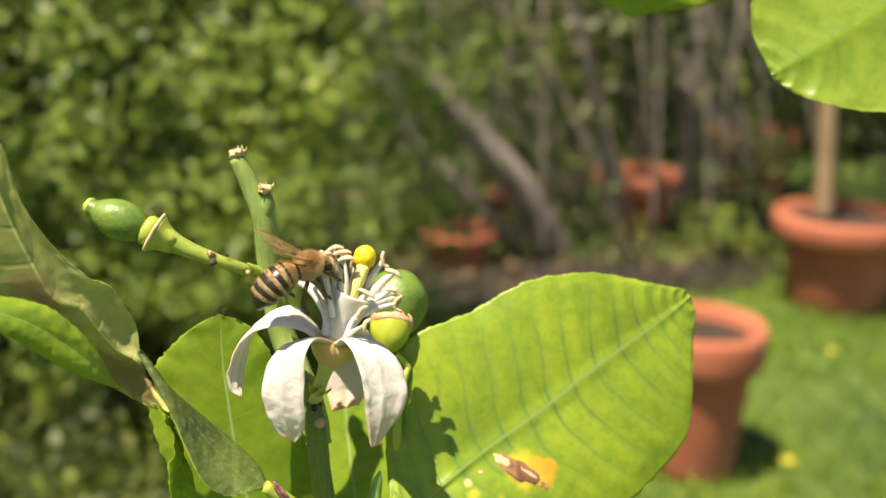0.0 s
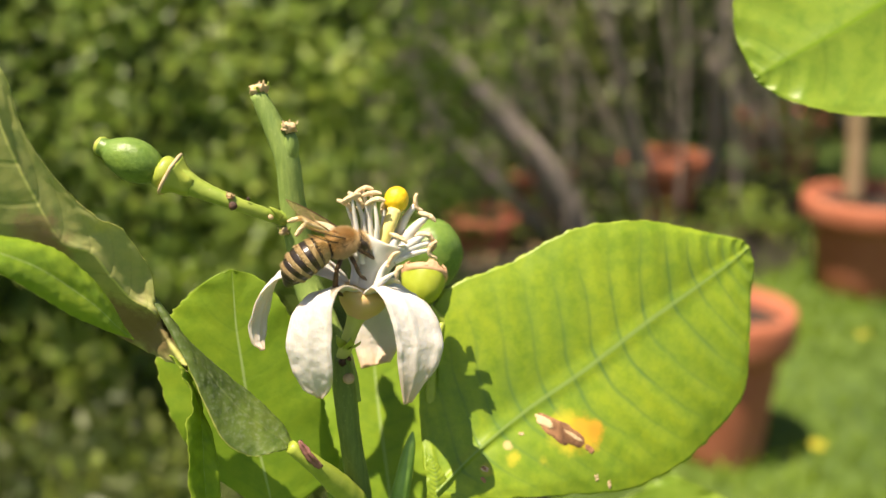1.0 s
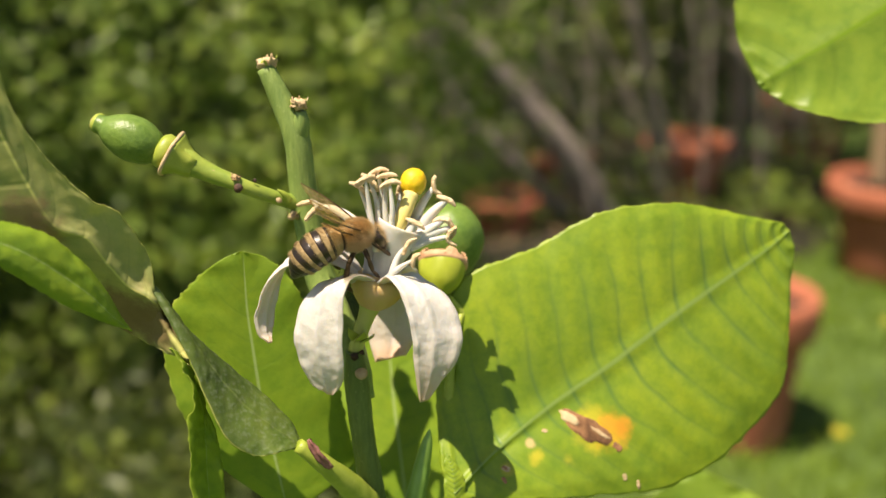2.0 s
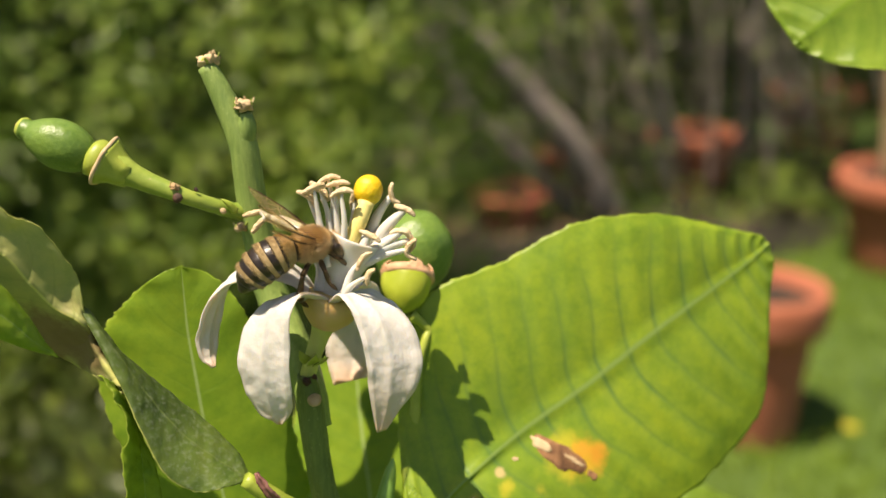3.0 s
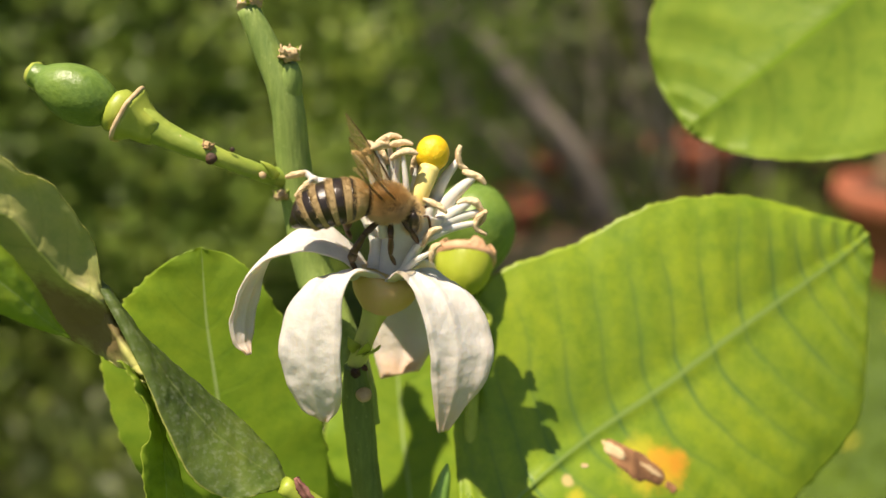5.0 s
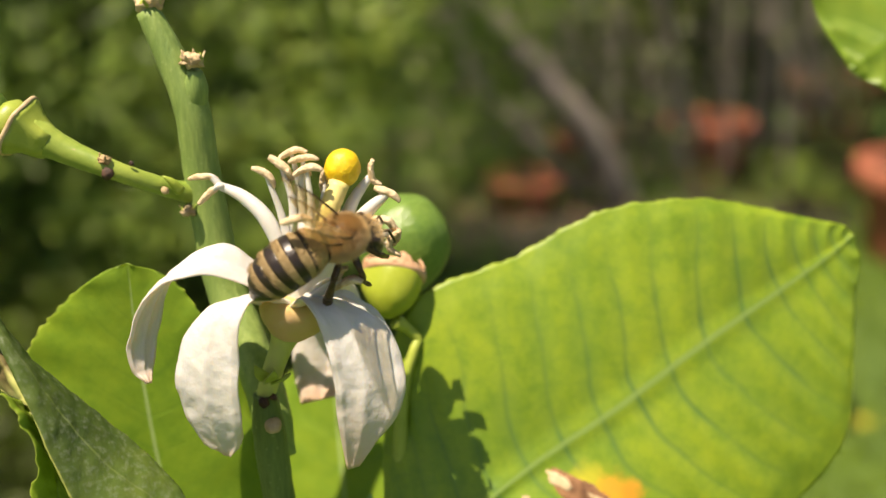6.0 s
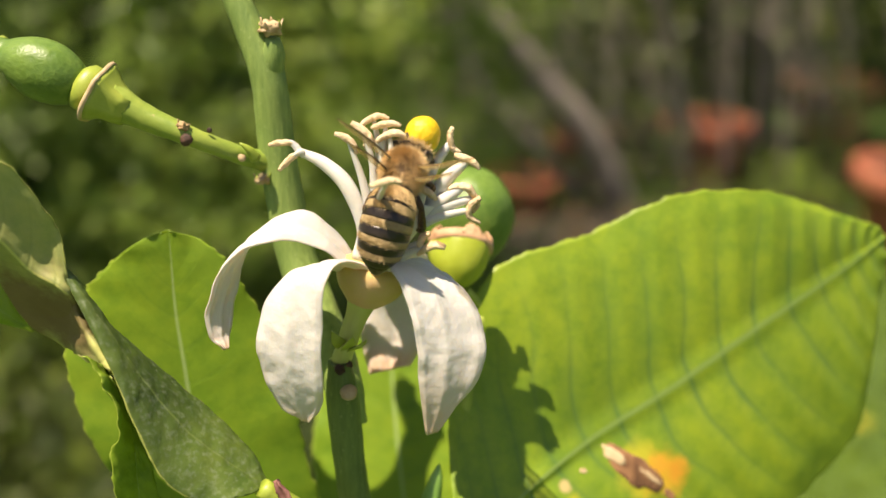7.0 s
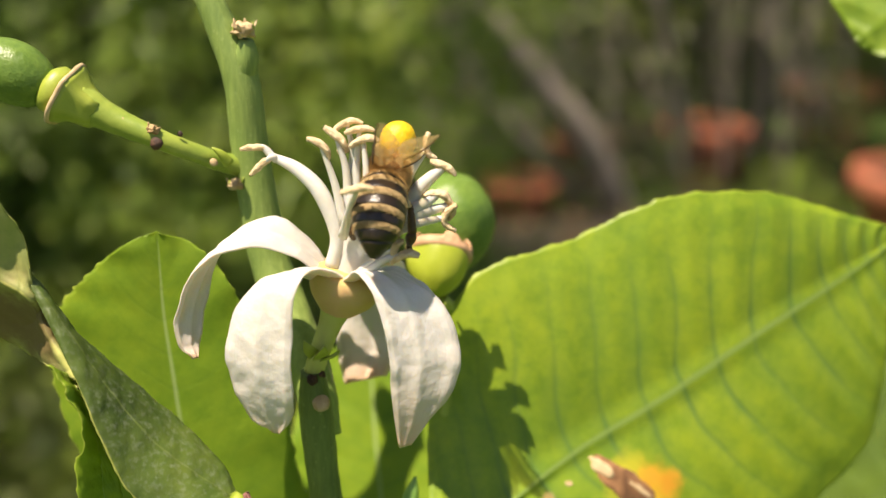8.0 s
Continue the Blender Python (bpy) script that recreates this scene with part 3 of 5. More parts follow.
cut_stem = limb("cut_stem", [(-0.2, 2.6, -4.7), (-1.1, 4.4, 0.1), (-3.8, 7.6, 6.2), (-6.2, 10.0, 11.3), (-7.7, 11.0, 21.4), (-8.3, 11.0, 29.1), (-10.1, 11.6, 34.1), (-12.1, 12.2, 38.4)], [1.9, 2.0, 2.05, 2.05, 1.85, 1.75, 1.5, 1.15], M_STEM, branch, "green shoot cut off at its top", 44, 18, 0.05, 2)
side_stalk = limb("side_stalk", [(-8.1, 11.0, 20.5), (-9.9, 9.6, 21.2), (-12.0, 8.2, 22.3), (-15.5, 6.8, 24.1), (-19.6, 7.0, 25.8), (-21.6, 7.0, 26.8), (-22.7, 7.0, 27.3)], [1.3, 1.0, 0.92, 0.98, 1.3, 1.65, 1.85], M_SIDE_STALK, branch, "yellow-green fruit stalk", 30, 16, 0.08, 3)


def tuft(parent, c, r, seed, n=9, mat=None):
    """A dry broken bud: a rough knob ringed by short pointed scales."""
    rng = random.Random(seed)
    knob = mesh_ob("dry_bud", *mm(ball(c, r * 0.92, 18, 14, (0, 0, 1), 0.7, 0.65, seed)), mat or M_TAN, parent, "ragged tan bud remains")
    for k in range(n):
        a = 6.28 * k / n + rng.uniform(-0.3, 0.3)
        o = Vector((math.cos(a), math.sin(a), 0))
        p = Vector(c) + o * r * 0.45 + Vector((0, 0, -0.25 * r))
        h = rng.uniform(0.75, 1.45)
        m = [p, p + o * r * 0.38 + Vector((0, 0, 0.38 * r * h)), p + o * r * rng.uniform(0.2, 0.75) + Vector((0, 0, 0.95 * r * h))]
        ea, eb = margins(m, tuple(o.cross(Vector((0, 0, 1)))), [r * 0.30, r * 0.26, r * 0.05], [r * 0.30, r * 0.26, r * 0.05])
        make_leaf("bud_scale", m, ea, eb, M_TAN if rng.random() < 0.75 else M_STALK, parent, nv=7, nu=5, thick=0.12, bulge=0.3, wave=0.05, seed=seed + k)
    return knob


tuft(cut_stem, (-11.9, 12.2, 38.9), 1.25, 5, 9)
tuft(cut_stem, (-7.7, 10.4, 33.9), 1.15, 9, 8)
mesh_ob("node_shelf", *mm(tube([(-8.3, 11.0, 29.1), (-7.7, 10.7, 31.3), (-7.5, 10.4, 33.0)], [1.45, 1.3, 0.7], 10, 14, 0.05)), M_STEM, cut_stem)
tuft(cut_stem, (-9.0, 9.2, 19.2), 0.8, 13, 6)
tuft(side_stalk, (-15.7, 6.2, 25.1), 0.6, 15, 5)
for k, (p, r) in enumerate([((-15.3, 5.6, 23.9), 0.62), ((-13.4, 6.9, 24.6), 0.28), ((-13.2, 6.9, 22.6), 0.22), ((-18.5, 6.1, 25.9), 0.34), ((-10.4, 6.9, 21.9), 0.4)]):
    mesh_ob("scab", *mm(ball(p, r, 10, 8, (0, -1, 0), 0.6, 0.3, k)), M_KNOT if k < 3 else M_TAN, side_stalk)
mesh_ob("thorn", *mm(tube([(-9.3, 8.0, 21.6), (-9.8, 7.5, 22.6), (-10.6, 7.2, 23.3)], [0.6, 0.4, 0.08], 8, 8)), M_STALK, side_stalk)

# fruitlet on its stalk
cup = lathe([(1.5, -1.6), (1.85, -0.7), (2.2, 0.3), (2.75, 1.2), (2.95, 1.6), (2.4, 1.75), (0.6, 1.7)], (-22.4, 7.0, 27.2), (-0.87, 0.02, 0.5), 30, None, 0.3, 2)
calyx = mesh_ob("calyx", *mm(cup), M_STALK, branch, "flared yellow-green calyx")
rim = lathe([(2.7, 1.35), (3.1, 1.55), (3.05, 1.8), (2.75, 1.95), (2.4, 1.75)], (-22.5, 7.0, 27.2), (-0.87, 0.02, 0.5), 30, None, 0.3, 2)
mesh_ob("calyx_rim", *mm(rim), M_TAN, calyx)
disc = lathe([(1.9, 1.6), (2.25, 2.0), (2.3, 3.0), (1.9, 3.5), (1.2, 3.5)], (-22.5, 7.0, 27.2), (-0.87, 0.02, 0.5), 26, None, 0.12, 5)
mesh_ob("calyx_disc", *mm(disc), M_STALK, calyx)
fr = lathe([(0.3, 0.0), (1.7, 0.15), (2.6, 1.5), (3.0, 3.4), (2.75, 5.2), (2.0, 6.8), (1.35, 7.7), (1.15, 8.6)], (-25.4, 7.0, 28.6), (-0.905, 0.04, 0.415), 30, 26, 0.06, 8)
fruitlet = mesh_ob("fruitlet", *mm(fr), M_FRUIT, branch, "small green unripe lemon fruitlet")
mesh_ob("fruitlet_tip", *mm(lathe([(1.25, 0.0), (1.3, 0.5), (1.05, 1.0), (0.75, 1.15), (0.3, 1.0)], (-32.9, 8.0, 31.8), (-0.905, 0.04, 0.415), 20, None, 0.1, 4)), M_STALK, fruitlet, "yellow-tan blossom end")
mesh_ob("style_scar", *mm(ball((-33.8, 8.0, 32.2), 0.95, 12, 8, (-0.9, 0, 0.4), 0.3, 0.3, 6)), M_TAN, fruitlet)

# larger unripe fruit behind the flower
fruit = mesh_ob("fruit", *mm(ball((11.7, 21.0, 11.8), 5.4, 34, 24, (0.15, -0.35, 0.9), 1.12, 0.05, 2)), M_FRUIT, branch, "round green unripe lemon")
fcal = lathe([(0.5, -3.5), (1.2, -3.1), (2.2, -2.2), (2.9, -1.0), (3.3, 0.4), (3.35, 1.4), (3.1, 1.8), (0.8, 1.7)], (10.8, 14.0, 9.3), (0.10, 0.70, 0.71), 30, 22, 0.08, 3)
fc = mesh_ob("fruit_calyx", *mm(fcal), M_CUP, fruit, "yellow-green calyx with brown dried rim")
mesh_ob("dry_rim", *mm(lathe([(3.25, 1.0), (3.5, 1.3), (3.5, 1.8), (3.2, 2.2), (2.7, 2.4), (2.4, 2.0)], (10.8, 14.0, 9.3), (0.10, 0.70, 0.71), 36, 14, 0.07, 9)), M_DRIED, fc, "dried pinkish-brown rim")
cal_c, cal_ax = Vector((10.8, 14.0, 9.3)), Vector((0.10, 0.70, 0.71)).normalized()
for k in range(5):
    a = 6.28 * k / 5 - 1.35
    o = (Vector((math.cos(a), math.sin(a), 0)) - cal_ax * cal_ax.dot(Vector((math.cos(a), math.sin(a), 0)))).normalized()
    p = cal_c + o * 3.3 + cal_ax * 1.5
    m = [p, p - o * 0.1 + cal_ax * 0.9, p - o * 0.9 + cal_ax * (1.6 + 0.4 * (k % 2))]
    ea, eb = margins(m, tuple(o.cross(cal_ax)), [1.3, 0.8, 0.1], [1.3, 0.8, 0.1])
    make_leaf("dry_sepal", m, ea, eb, M_DRIED, fc, nv=12, nu=9, thick=0.25, bulge=0.1, wave=0.08, seed=40 + k)
limb("fruit_stalk", [(11.3, 12.2, 6.1), (12.5, 12.6, 5.1), (13.6, 12.8, 3.7), (13.2, 12.0, 2.6), (12.1, 10.5, -1.9), (11.5, 8.0, -13.8)], [0.9, 0.6, 0.55, 0.55, 0.65, 0.9], M_STALK, branch, "curved fruit stalk", 26, 12)

# petiole of the folded leaf and the second shoot
limb("petiole", [(0.6, 0.0, -19.2), (-1.7, -2.0, -15.0), (-4.5, -4.0, -10.8), (-7.7, -5.0, -7.3)], [1.9, 1.7, 1.25, 0.9], M_STALK, branch, "short green petiole", 20, 14, 0.08, 7)
M_MAROON = plain_mat("maroon_bract", (0.10, 0.03, 0.03), (0.30, 0.14, 0.11), 0.7, 700, 0.6)
bm = [(-3.6, -5.2, -10.6), (-4.6, -5.6, -9.2), (-5.6, -5.6, -7.6), (-6.3, -5.2, -6.4)]
ba, bb = margins(bm, (0.8, -0.2, 0.5), [0.5, 0.8, 0.75, 0.35], [0.5, 0.75, 0.7, 0.3])
make_leaf("broken_bract", bm, ba, bb, M_MAROON, branch, "torn maroon bud scale", nv=20, nu=9, thick=0.35, bulge=0.25, serr=0.25, wave=0.12, crinkle=0.2, seed=31)
limb("side_shoot", [(5.6, 1.5, -26.0), (6.4, 2.0, -22.4), (7.6, 3.0, -17.0), (8.6, 4.0, -12.4), (9.0, 4.5, -10.4)], [1.5, 1.4, 1.25, 0.8, 0.15], M_SHOOT, branch, "slender green side shoot", 24, 14)

# flower
flower = new("flower")
flower.parent = branch
flower.location = W((2.6, -0.6, 12.0)) - branch.location
flower["label"] = "open white lemon blossom with reflexed petals"
cam.data.dof.focus_object = flower
C = Vector((2.5, 2.3, 12.0))
AX = Vector((0.30, 0.08, 0.95)).normalized()
mesh_ob("pedicel", *mm(tube([(-0.6, 1.2, 3.0), (0.1, 1.2, 5.2), (1.1, 1.7, 8.0), (1.7, 2.0, 9.6)], [0.95, 0.98, 1.15, 1.8], 18, 16, 0.04)), M_PEDICEL, flower)
mesh_ob("receptacle", *mm(lathe([(1.5, -3.3), (2.1, -2.7), (3.0, -1.7), (3.55, -0.4), (3.4, 0.7), (2.2, 1.2)], C, AX, 30, 20, 0.06, 2)), M_RECEPT, flower, "pinkish yellow swollen base")
for k, (a, b, w) in enumerate([((-0.2, 0.5, 4.9), (-1.2, -0.2, 6.8), 1.0), ((0.2, 0.0, 4.9), (0.9, -1.2, 6.7), 1.0), ((0.8, 0.0, 4.8), (2.0, 0.5, 5.7), 0.9)]):
    a, b = Vector(a), Vector(b)
    m = [a, (a + b) / 2 + Vector((0, -0.25, 0)), b]
    ea, eb = margins(m, (1, 0.2, 0.25), [w * 0.7, w * 0.6, 0.05], [w * 0.7, w * 0.6, 0.05])
    make_leaf("sepal", m, ea, eb, M_STALK, flower, nv=10, nu=7, thick=0.3)


def petal(mid, side, w, cup, seed, label="", wa=None):
    side = [Vector(s).normalized() for s in side] if isinstance(side[0], tuple) else side
    ea, eb = margins(mid, side, wa or w, w)
    v, f, uv = blade(mid, ea, eb, nv=72, nu=30, thick=0.5, bulge=cup, wave=0.13, seed=seed, crinkle=0.085)
    return mesh_ob("petal", v, f, M_PETAL, flower, label, uvs=uv)


petal([(1.4, 0.8, 12.6), (-1.2, -1.4, 14.0), (-3.5, -3.6, 12.8), (-4.4, -4.8, 8.2), (-4.2, -4.9, 4.0), (-3.7, -4.2, 0.9), (-3.3, -3.8, -0.5)],
      [(0.75, -0.6, 0.2), (0.80, -0.5, 0.35), (0.85, -0.45, 0.25), (0.93, -0.35, 0.1), (0.95, -0.3, 0), (0.95, -0.3, 0.1), (0.95, -0.3, 0.15)],
      [1.8, 2.6, 3.1, 3.3, 3.05, 2.0, 0.5], 0.10, 3)
petal([(3.6, 0.6, 12.6), (5.6, -1.4, 13.9), (8.2, -3.4, 12.4), (9.6, -4.8, 8.4), (9.5, -5.4, 4.0), (8.3, -5.0, -0.9)],
      [(0.8, 0.6, 0.1), (0.85, 0.5, -0.25), (0.88, 0.45, -0.2), (0.94, 0.35, -0.05), (0.95, 0.3, 0), (0.95, 0.3, 0.1)],
      [1.6, 2.5, 3.6, 3.9, 3.2, 0.8], 0.10, 5, wa=[1.6, 2.2, 2.7, 2.75, 2.2, 0.5])
petal([(4.4, 2.4, 12.2), (7.2, 2.2, 12.5), (10.0, 1.4, 10.4), (11.4, 0.6, 6.6), (11.4, 0.2, 3.2), (10.7, 0.2, 0.6)],
      [(0.2, 1, 0), (0.1, 1, 0), (0.15, 1, 0), (0.35, 0.9, 0), (0.4, 0.9, 0), (0.4, 0.9, 0)],
      [1.4, 1.9, 2.3, 2.4, 1.9, 0.4], 0.10, 7)
petal([(3.0, 4.2, 12.2), (3.8, 7.0, 12.8), (4.3, 9.4, 10.4), (4.3, 10.6, 6.0), (4.0, 10.0, 1.6), (3.6, 8.4, -1.4)],
      [(1, -0.1, 0), (1, 0, 0), (1, 0, 0), (1, 0, 0), (1, 0.1, 0.05), (1, 0.1, 0.2)],
      [1.6, 2.6, 3.5, 3.8, 3.5, 2.2], -0.10, 9)
petal([(0.9, 2.2, 12.8), (-1.8, 1.6, 15.7), (-5.4, 1.2, 17.0), (-9.6, 0.9, 14.6), (-11.7, 0.6, 9.9), (-12.0, 0.1, 6.4), (-11.4, -0.5, 4.9)],
      [(0.1, 1, 0.1), (0.2, 0.9, 0.25), (0.25, 0.85, 0.4), (0.45, 0.75, 0.3), (0.65, 0.75, 0.1), (0.8, 0.6, 0), (0.85, 0.5, 0)],
      [1.5, 1.9, 2.1, 2.0, 1.7, 1.1, 0.3], 0.14, 11)

tubebody = lathe([(1.9, 0.2), (1.85, 1.5), (2.15, 4.0), (2.8, 6.4), (3.3, 8.2), (3.0, 8.3), (2.0, 6.6)], C, Vector((0.38, 0.08, 0.92)), 26, 22, 0.1, 4)
mesh_ob("filament_tube", *mm(tubebody), M_FILAMENT, flower, "white fused filament tube")
mesh_ob("style", *mm(tube([(3.5, 2.4, 15.0), (4.9, 1.6, 18.8), (6.2, 2.2, 21.6), (7.0, 3.4, 23.7)], [0.95, 0.95, 0.92, 1.0], 16, 14)), M_STYLE, flower)
mesh_ob("stigma", *mm(ball((7.25, 4.2, 24.9), 1.68, 24, 16, (0.25, 0.1, 1), 1.1, 0.05, 2)), M_STIGMA, flower, "round yellow stigma")


def stamen(tip, root, along, seed, fr=0.26, long=2.7, hook=0.0):
    """One stamen: a flat white filament and a curved, grooved cream anther on its end; hook curls the anther over."""
    rng = random.Random(seed)
    tip, root = Vector(tip), Vector(root)
    mid = (tip + root) / 2 + Vector((rng.uniform(-0.4, 0.4), rng.uniform(-0.4, 0.2), rng.uniform(0.0, 0.6)))
    sets = [(*tube([root, mid, tip.lerp(mid, 0.2), tip], [fr * 1.6, fr * 1.15, fr * 0.75, fr * 0.45], 16, 8), 0)]
    d = Vector(along).normalized()
    up = Vector((0, 0, 1)) - d * d.z
    up = (up if up.length > 0.2 else Vector((-1, 0, 0)) + d * d.x).normalized()
    bend = rng.uniform(0.1, 0.5) + hook
    for o in (-0.2, 0.2):
        side = d.cross(up) * o + up * rng.uniform(-0.08, 0.08)
        path = [tip - d * long * 0.5 + side - up * bend * 0.6, tip - d * long * 0.22 + side, tip + d * long * 0.2 + side + up * 0.05, tip + d * long * (0.5 - 0.15 * hook) + side - up * bend]
        sets.append((*tube(path, [0.17, 0.30, 0.31, 0.14], 16, 8, 0.35, seed), 1))
    v, f, s = join(*sets)
    return mesh_ob("stamen", [W(p) for p in v], f, [M_FILAMENT, M_ANTHER], flower, slots=s)


STAMENS = [
    ((2.8, 3.0, 26.7), (3.6, 2.4, 18.4), (1, 0, 0.35)), ((4.0, 2.2, 26.3), (4.0, 1.6, 18.4), (1, 0, 0.15)),
    ((4.4, 1.4, 25.6), (4.3, 1.0, 18.2), (1, -0.1, 0.3)), ((1.9, 2.4, 25.6), (2.9, 1.8, 18.2), (0.75, 0, -0.65)),
    ((0.6, 1.8, 24.9), (2.6, 1.2, 17.8), (0.75, 0, -0.6)), ((3.1, 3.6, 24.3), (3.4, 2.6, 18.4), (0.9, 0.2, 0.2)),
    ((5.6, 4.4, 23.9), (4.6, 4.2, 18.4), (0.3, -0.3, 1)), ((7.6, 0.8, 20.5), (6.4, 1.2, 18.0), (0.8, -0.2, -0.4)),
    ((9.9, 4.8, 24.2), (7.0, 3.8, 18.6), (0.2, 0, -1)), ((11.5, 3.4, 22.8), (7.4, 3.0, 18.2), (0.9, 0, -0.45)),
    ((11.1, 2.4, 20.5), (7.0, 2.2, 17.8), (0.95, 0, -0.15)), ((12.2, 2.6, 19.4), (7.0, 1.9, 17.4), (0.45, 0, -0.9)),
    ((11.8, 2.0, 18.4), (6.8, 1.5, 17.0), (-0.2, 0, -1)), ((4.6, -6.2, 23.1), (2.6, 0.2, 17.0), (1, 0.1, 0.15)),
    ((8.2, -2.2, 16.1), (4.4, -0.6, 13.6), (0.8, -0.2, 0.35)), ((7.6, 5.4, 23.5), (4.6, 4.4, 18.6), (0.6, 0, 0.8)),
]
WIDE = {7: 0.5, 8: 0.5, 9: 0.58, 10: 0.56, 11: 0.5, 12: 0.4, 14: 0.36}
HOOKS = {8: 0.5, 11: 0.4, 12: 0.7, 10: 0.3}
made_stamens = [stamen(tip, root, along, 20 + k, WIDE.get(k, 0.3), 2.7, HOOKS.get(k, 0.0)) for k, (tip, root, along) in enumerate(STAMENS)]
stamen((7.4, -1.6, 16.5), (4.2, -0.4, 13.8), (0.4, 0, 1), 60, 0.3, 2.0)
bent = mesh_ob("bent_filament", *mm(tube([(1.4, 1.4, 13.6), (1.9, 1.6, 16.6), (0.4, 2.2, 20.4), (-1.8, 3.0, 22.4), (-4.2, 3.6, 23.4)], [0.75, 0.7, 0.75, 0.62, 0.35], 22, 10)), M_FILAMENT, flower, "white filaments bent outward")
bent_a = stamen((-5.7, 3.8, 24.1), (-4.1, 3.6, 23.3), (1, 0, 0.02), 61)
bent_b = stamen((-5.1, 3.2, 22.6), (-3.8, 3.4, 23.2), (0.75, 0.1, 0.6), 62)

# leaves of the shoot
BM = [(12.1, -0.4, -17.8), (18.6, 5.2, -14.2), (26.4, 10.1, -9.9), (35.7, 13.3, -4.6), (45.0, 16.5, 1.4), (54.6, 20.8, 6.4), (60.6, 23.6, 9.4), (64.3, 25.5, 11.5)]
BA = [(13.3, -1.1, -20.1), (19.1, 0.4, -19.9), (31.9, 4.0, -21.4), (44.0, 8.2, -22.7), (54.4, 12.3, -18.8), (62.9, 17.2, -11.3), (64.2, 21.3, -1.1), (65.5, 24.8, 8.3)]
BB = [(10.4, 2.7, -14.8), (10.0, 10.9, -4.4), (13.1, 14.2, 7.6), (24.1, 17.5, 11.9), (34.5, 19.9, 16.6), (46.0, 21.6, 17.3), (56.2, 24.0, 14.7), (62.9, 25.5, 12.8)]
big_leaf = make_leaf("big_leaf", BM, BA, BB, M_LEAF, branch, "large bright yellow-green lemon leaf with brown spot", nv=170, nu=60, thick=0.3, bulge=-0.05, quilt=0.26, n_veins=16.0, slope=0.2, serr=0.5, wave=0.25, seed=3, rib=0.7)
G_BIG = GRIDS[-1]
for c, r1, r2, tn, m, lift, k in (
    ((31.6, 9.1, -13.0), 4.7, 1.8, -33, M_BROWN, 0.10, 2), ((29.1, 9.0, -11.3), 2.0, 0.75, -35, M_TAN, 0.16, 3), ((33.3, 9.3, -13.9), 2.0, 0.35, -33, M_TAN, 0.16, 14), ((35.8, 9.2, -16.1), 0.9, 0.7, -30, M_BROWN, 0.10, 9),
    ((19.5, 3.4, -16.2), 0.75, 0.45, -20, M_TAN, 0.05, 4), ((19.4, 3.4, -16.1), 0.5, 0.28, -20, M_BROWN, 0.10, 5), ((19.2, 2.6, -17.6), 0.6, 0.35, -45, M_BROWN, 0.08, 6),
    ((25.4, 7.6, -12.6), 0.5, 0.3, -20, M_TAN, 0.05, 7), ((36.6, 8.2, -20.5), 0.4, 0.7, 10, M_TAN, 0.05, 8), ((38.7, 8.4, -21.9), 0.3, 0.7, 10, M_TAN, 0.05, 11)):
    mesh_ob("leaf_spot", *patch(c, G_BIG, r1, r2, tn, lift, k, 0.45), m, big_leaf)
L2M = [(-11.9, 4.5, -22.6), (-13.5, 5.5, -14.1), (-14.9, 6.2, -6.1), (-15.6, 6.8, 0.4), (-16.2, 7.4, 6.4), (-16.3, 7.7, 11.1), (-16.3, 7.8, 15.1)]
L2A = [(-12.8, 4.5, -23.0), (-22.4, 5.0, -14.8), (-26.4, 5.5, -7.0), (-28.0, 6.0, -0.8), (-28.2, 6.6, 3.9), (-26.8, 7.0, 7.5), (-24.8, 7.3, 9.7), (-22.1, 7.6, 12.2), (-19.2, 7.8, 14.1), (-16.4, 7.8, 15.1)]
L2B = [(-10.8, 5.0, -23.3), (-2.1, 6.5, -16.7), (-2.8, 6.8, -11.2), (-3.8, 7.2, -4.1), (-5.4, 7.5, 2.2), (-8.2, 7.7, 8.3), (-10.3, 7.8, 11.8), (-13.0, 7.8, 14.1), (-16.3, 7.8, 15.1)]
back_leaf = make_leaf("back_leaf", L2M, L2A, L2B, M_LEAF_BACK, branch, "rounded bright green lemon leaf", nv=100, nu=44, bulge=0.03, quilt=0.04, n_veins=10.0, serr=0.6, wave=0.2, seed=6, rib=-0.35)
L3M = [(6.0, 14.0, -39.8), (5.2, 17.0, -32.2), (4.2, 20.0, -24.5), (3.1, 23.5, -17.0), (2.3, 27.0, -9.4), (1.9, 29.0, -3.8)]
L3A = [(4.8, 14.0, -39.8), (-4.0, 17.0, -32.1), (-6.9, 20.0, -24.4), (-7.4, 23.5, -16.9), (-4.9, 27.0, -9.3), (1.7, 29.0, -3.8)]
L3B = [(7.3, 14.0, -39.8), (15.2, 17.0, -32.2), (17.4, 20.0, -24.6), (17.1, 23.5, -17.1), (12.0, 27.0, -9.5), (2.1, 29.0, -3.8)]
make_leaf("lower_leaf", L3M, L3A, L3B, M_LEAF_BACK, branch, "green lemon leaf behind the flower shoot", nv=90, nu=40, bulge=0.04, quilt=0.08, serr=0.3, wave=0.2, seed=8, rib=-0.3)
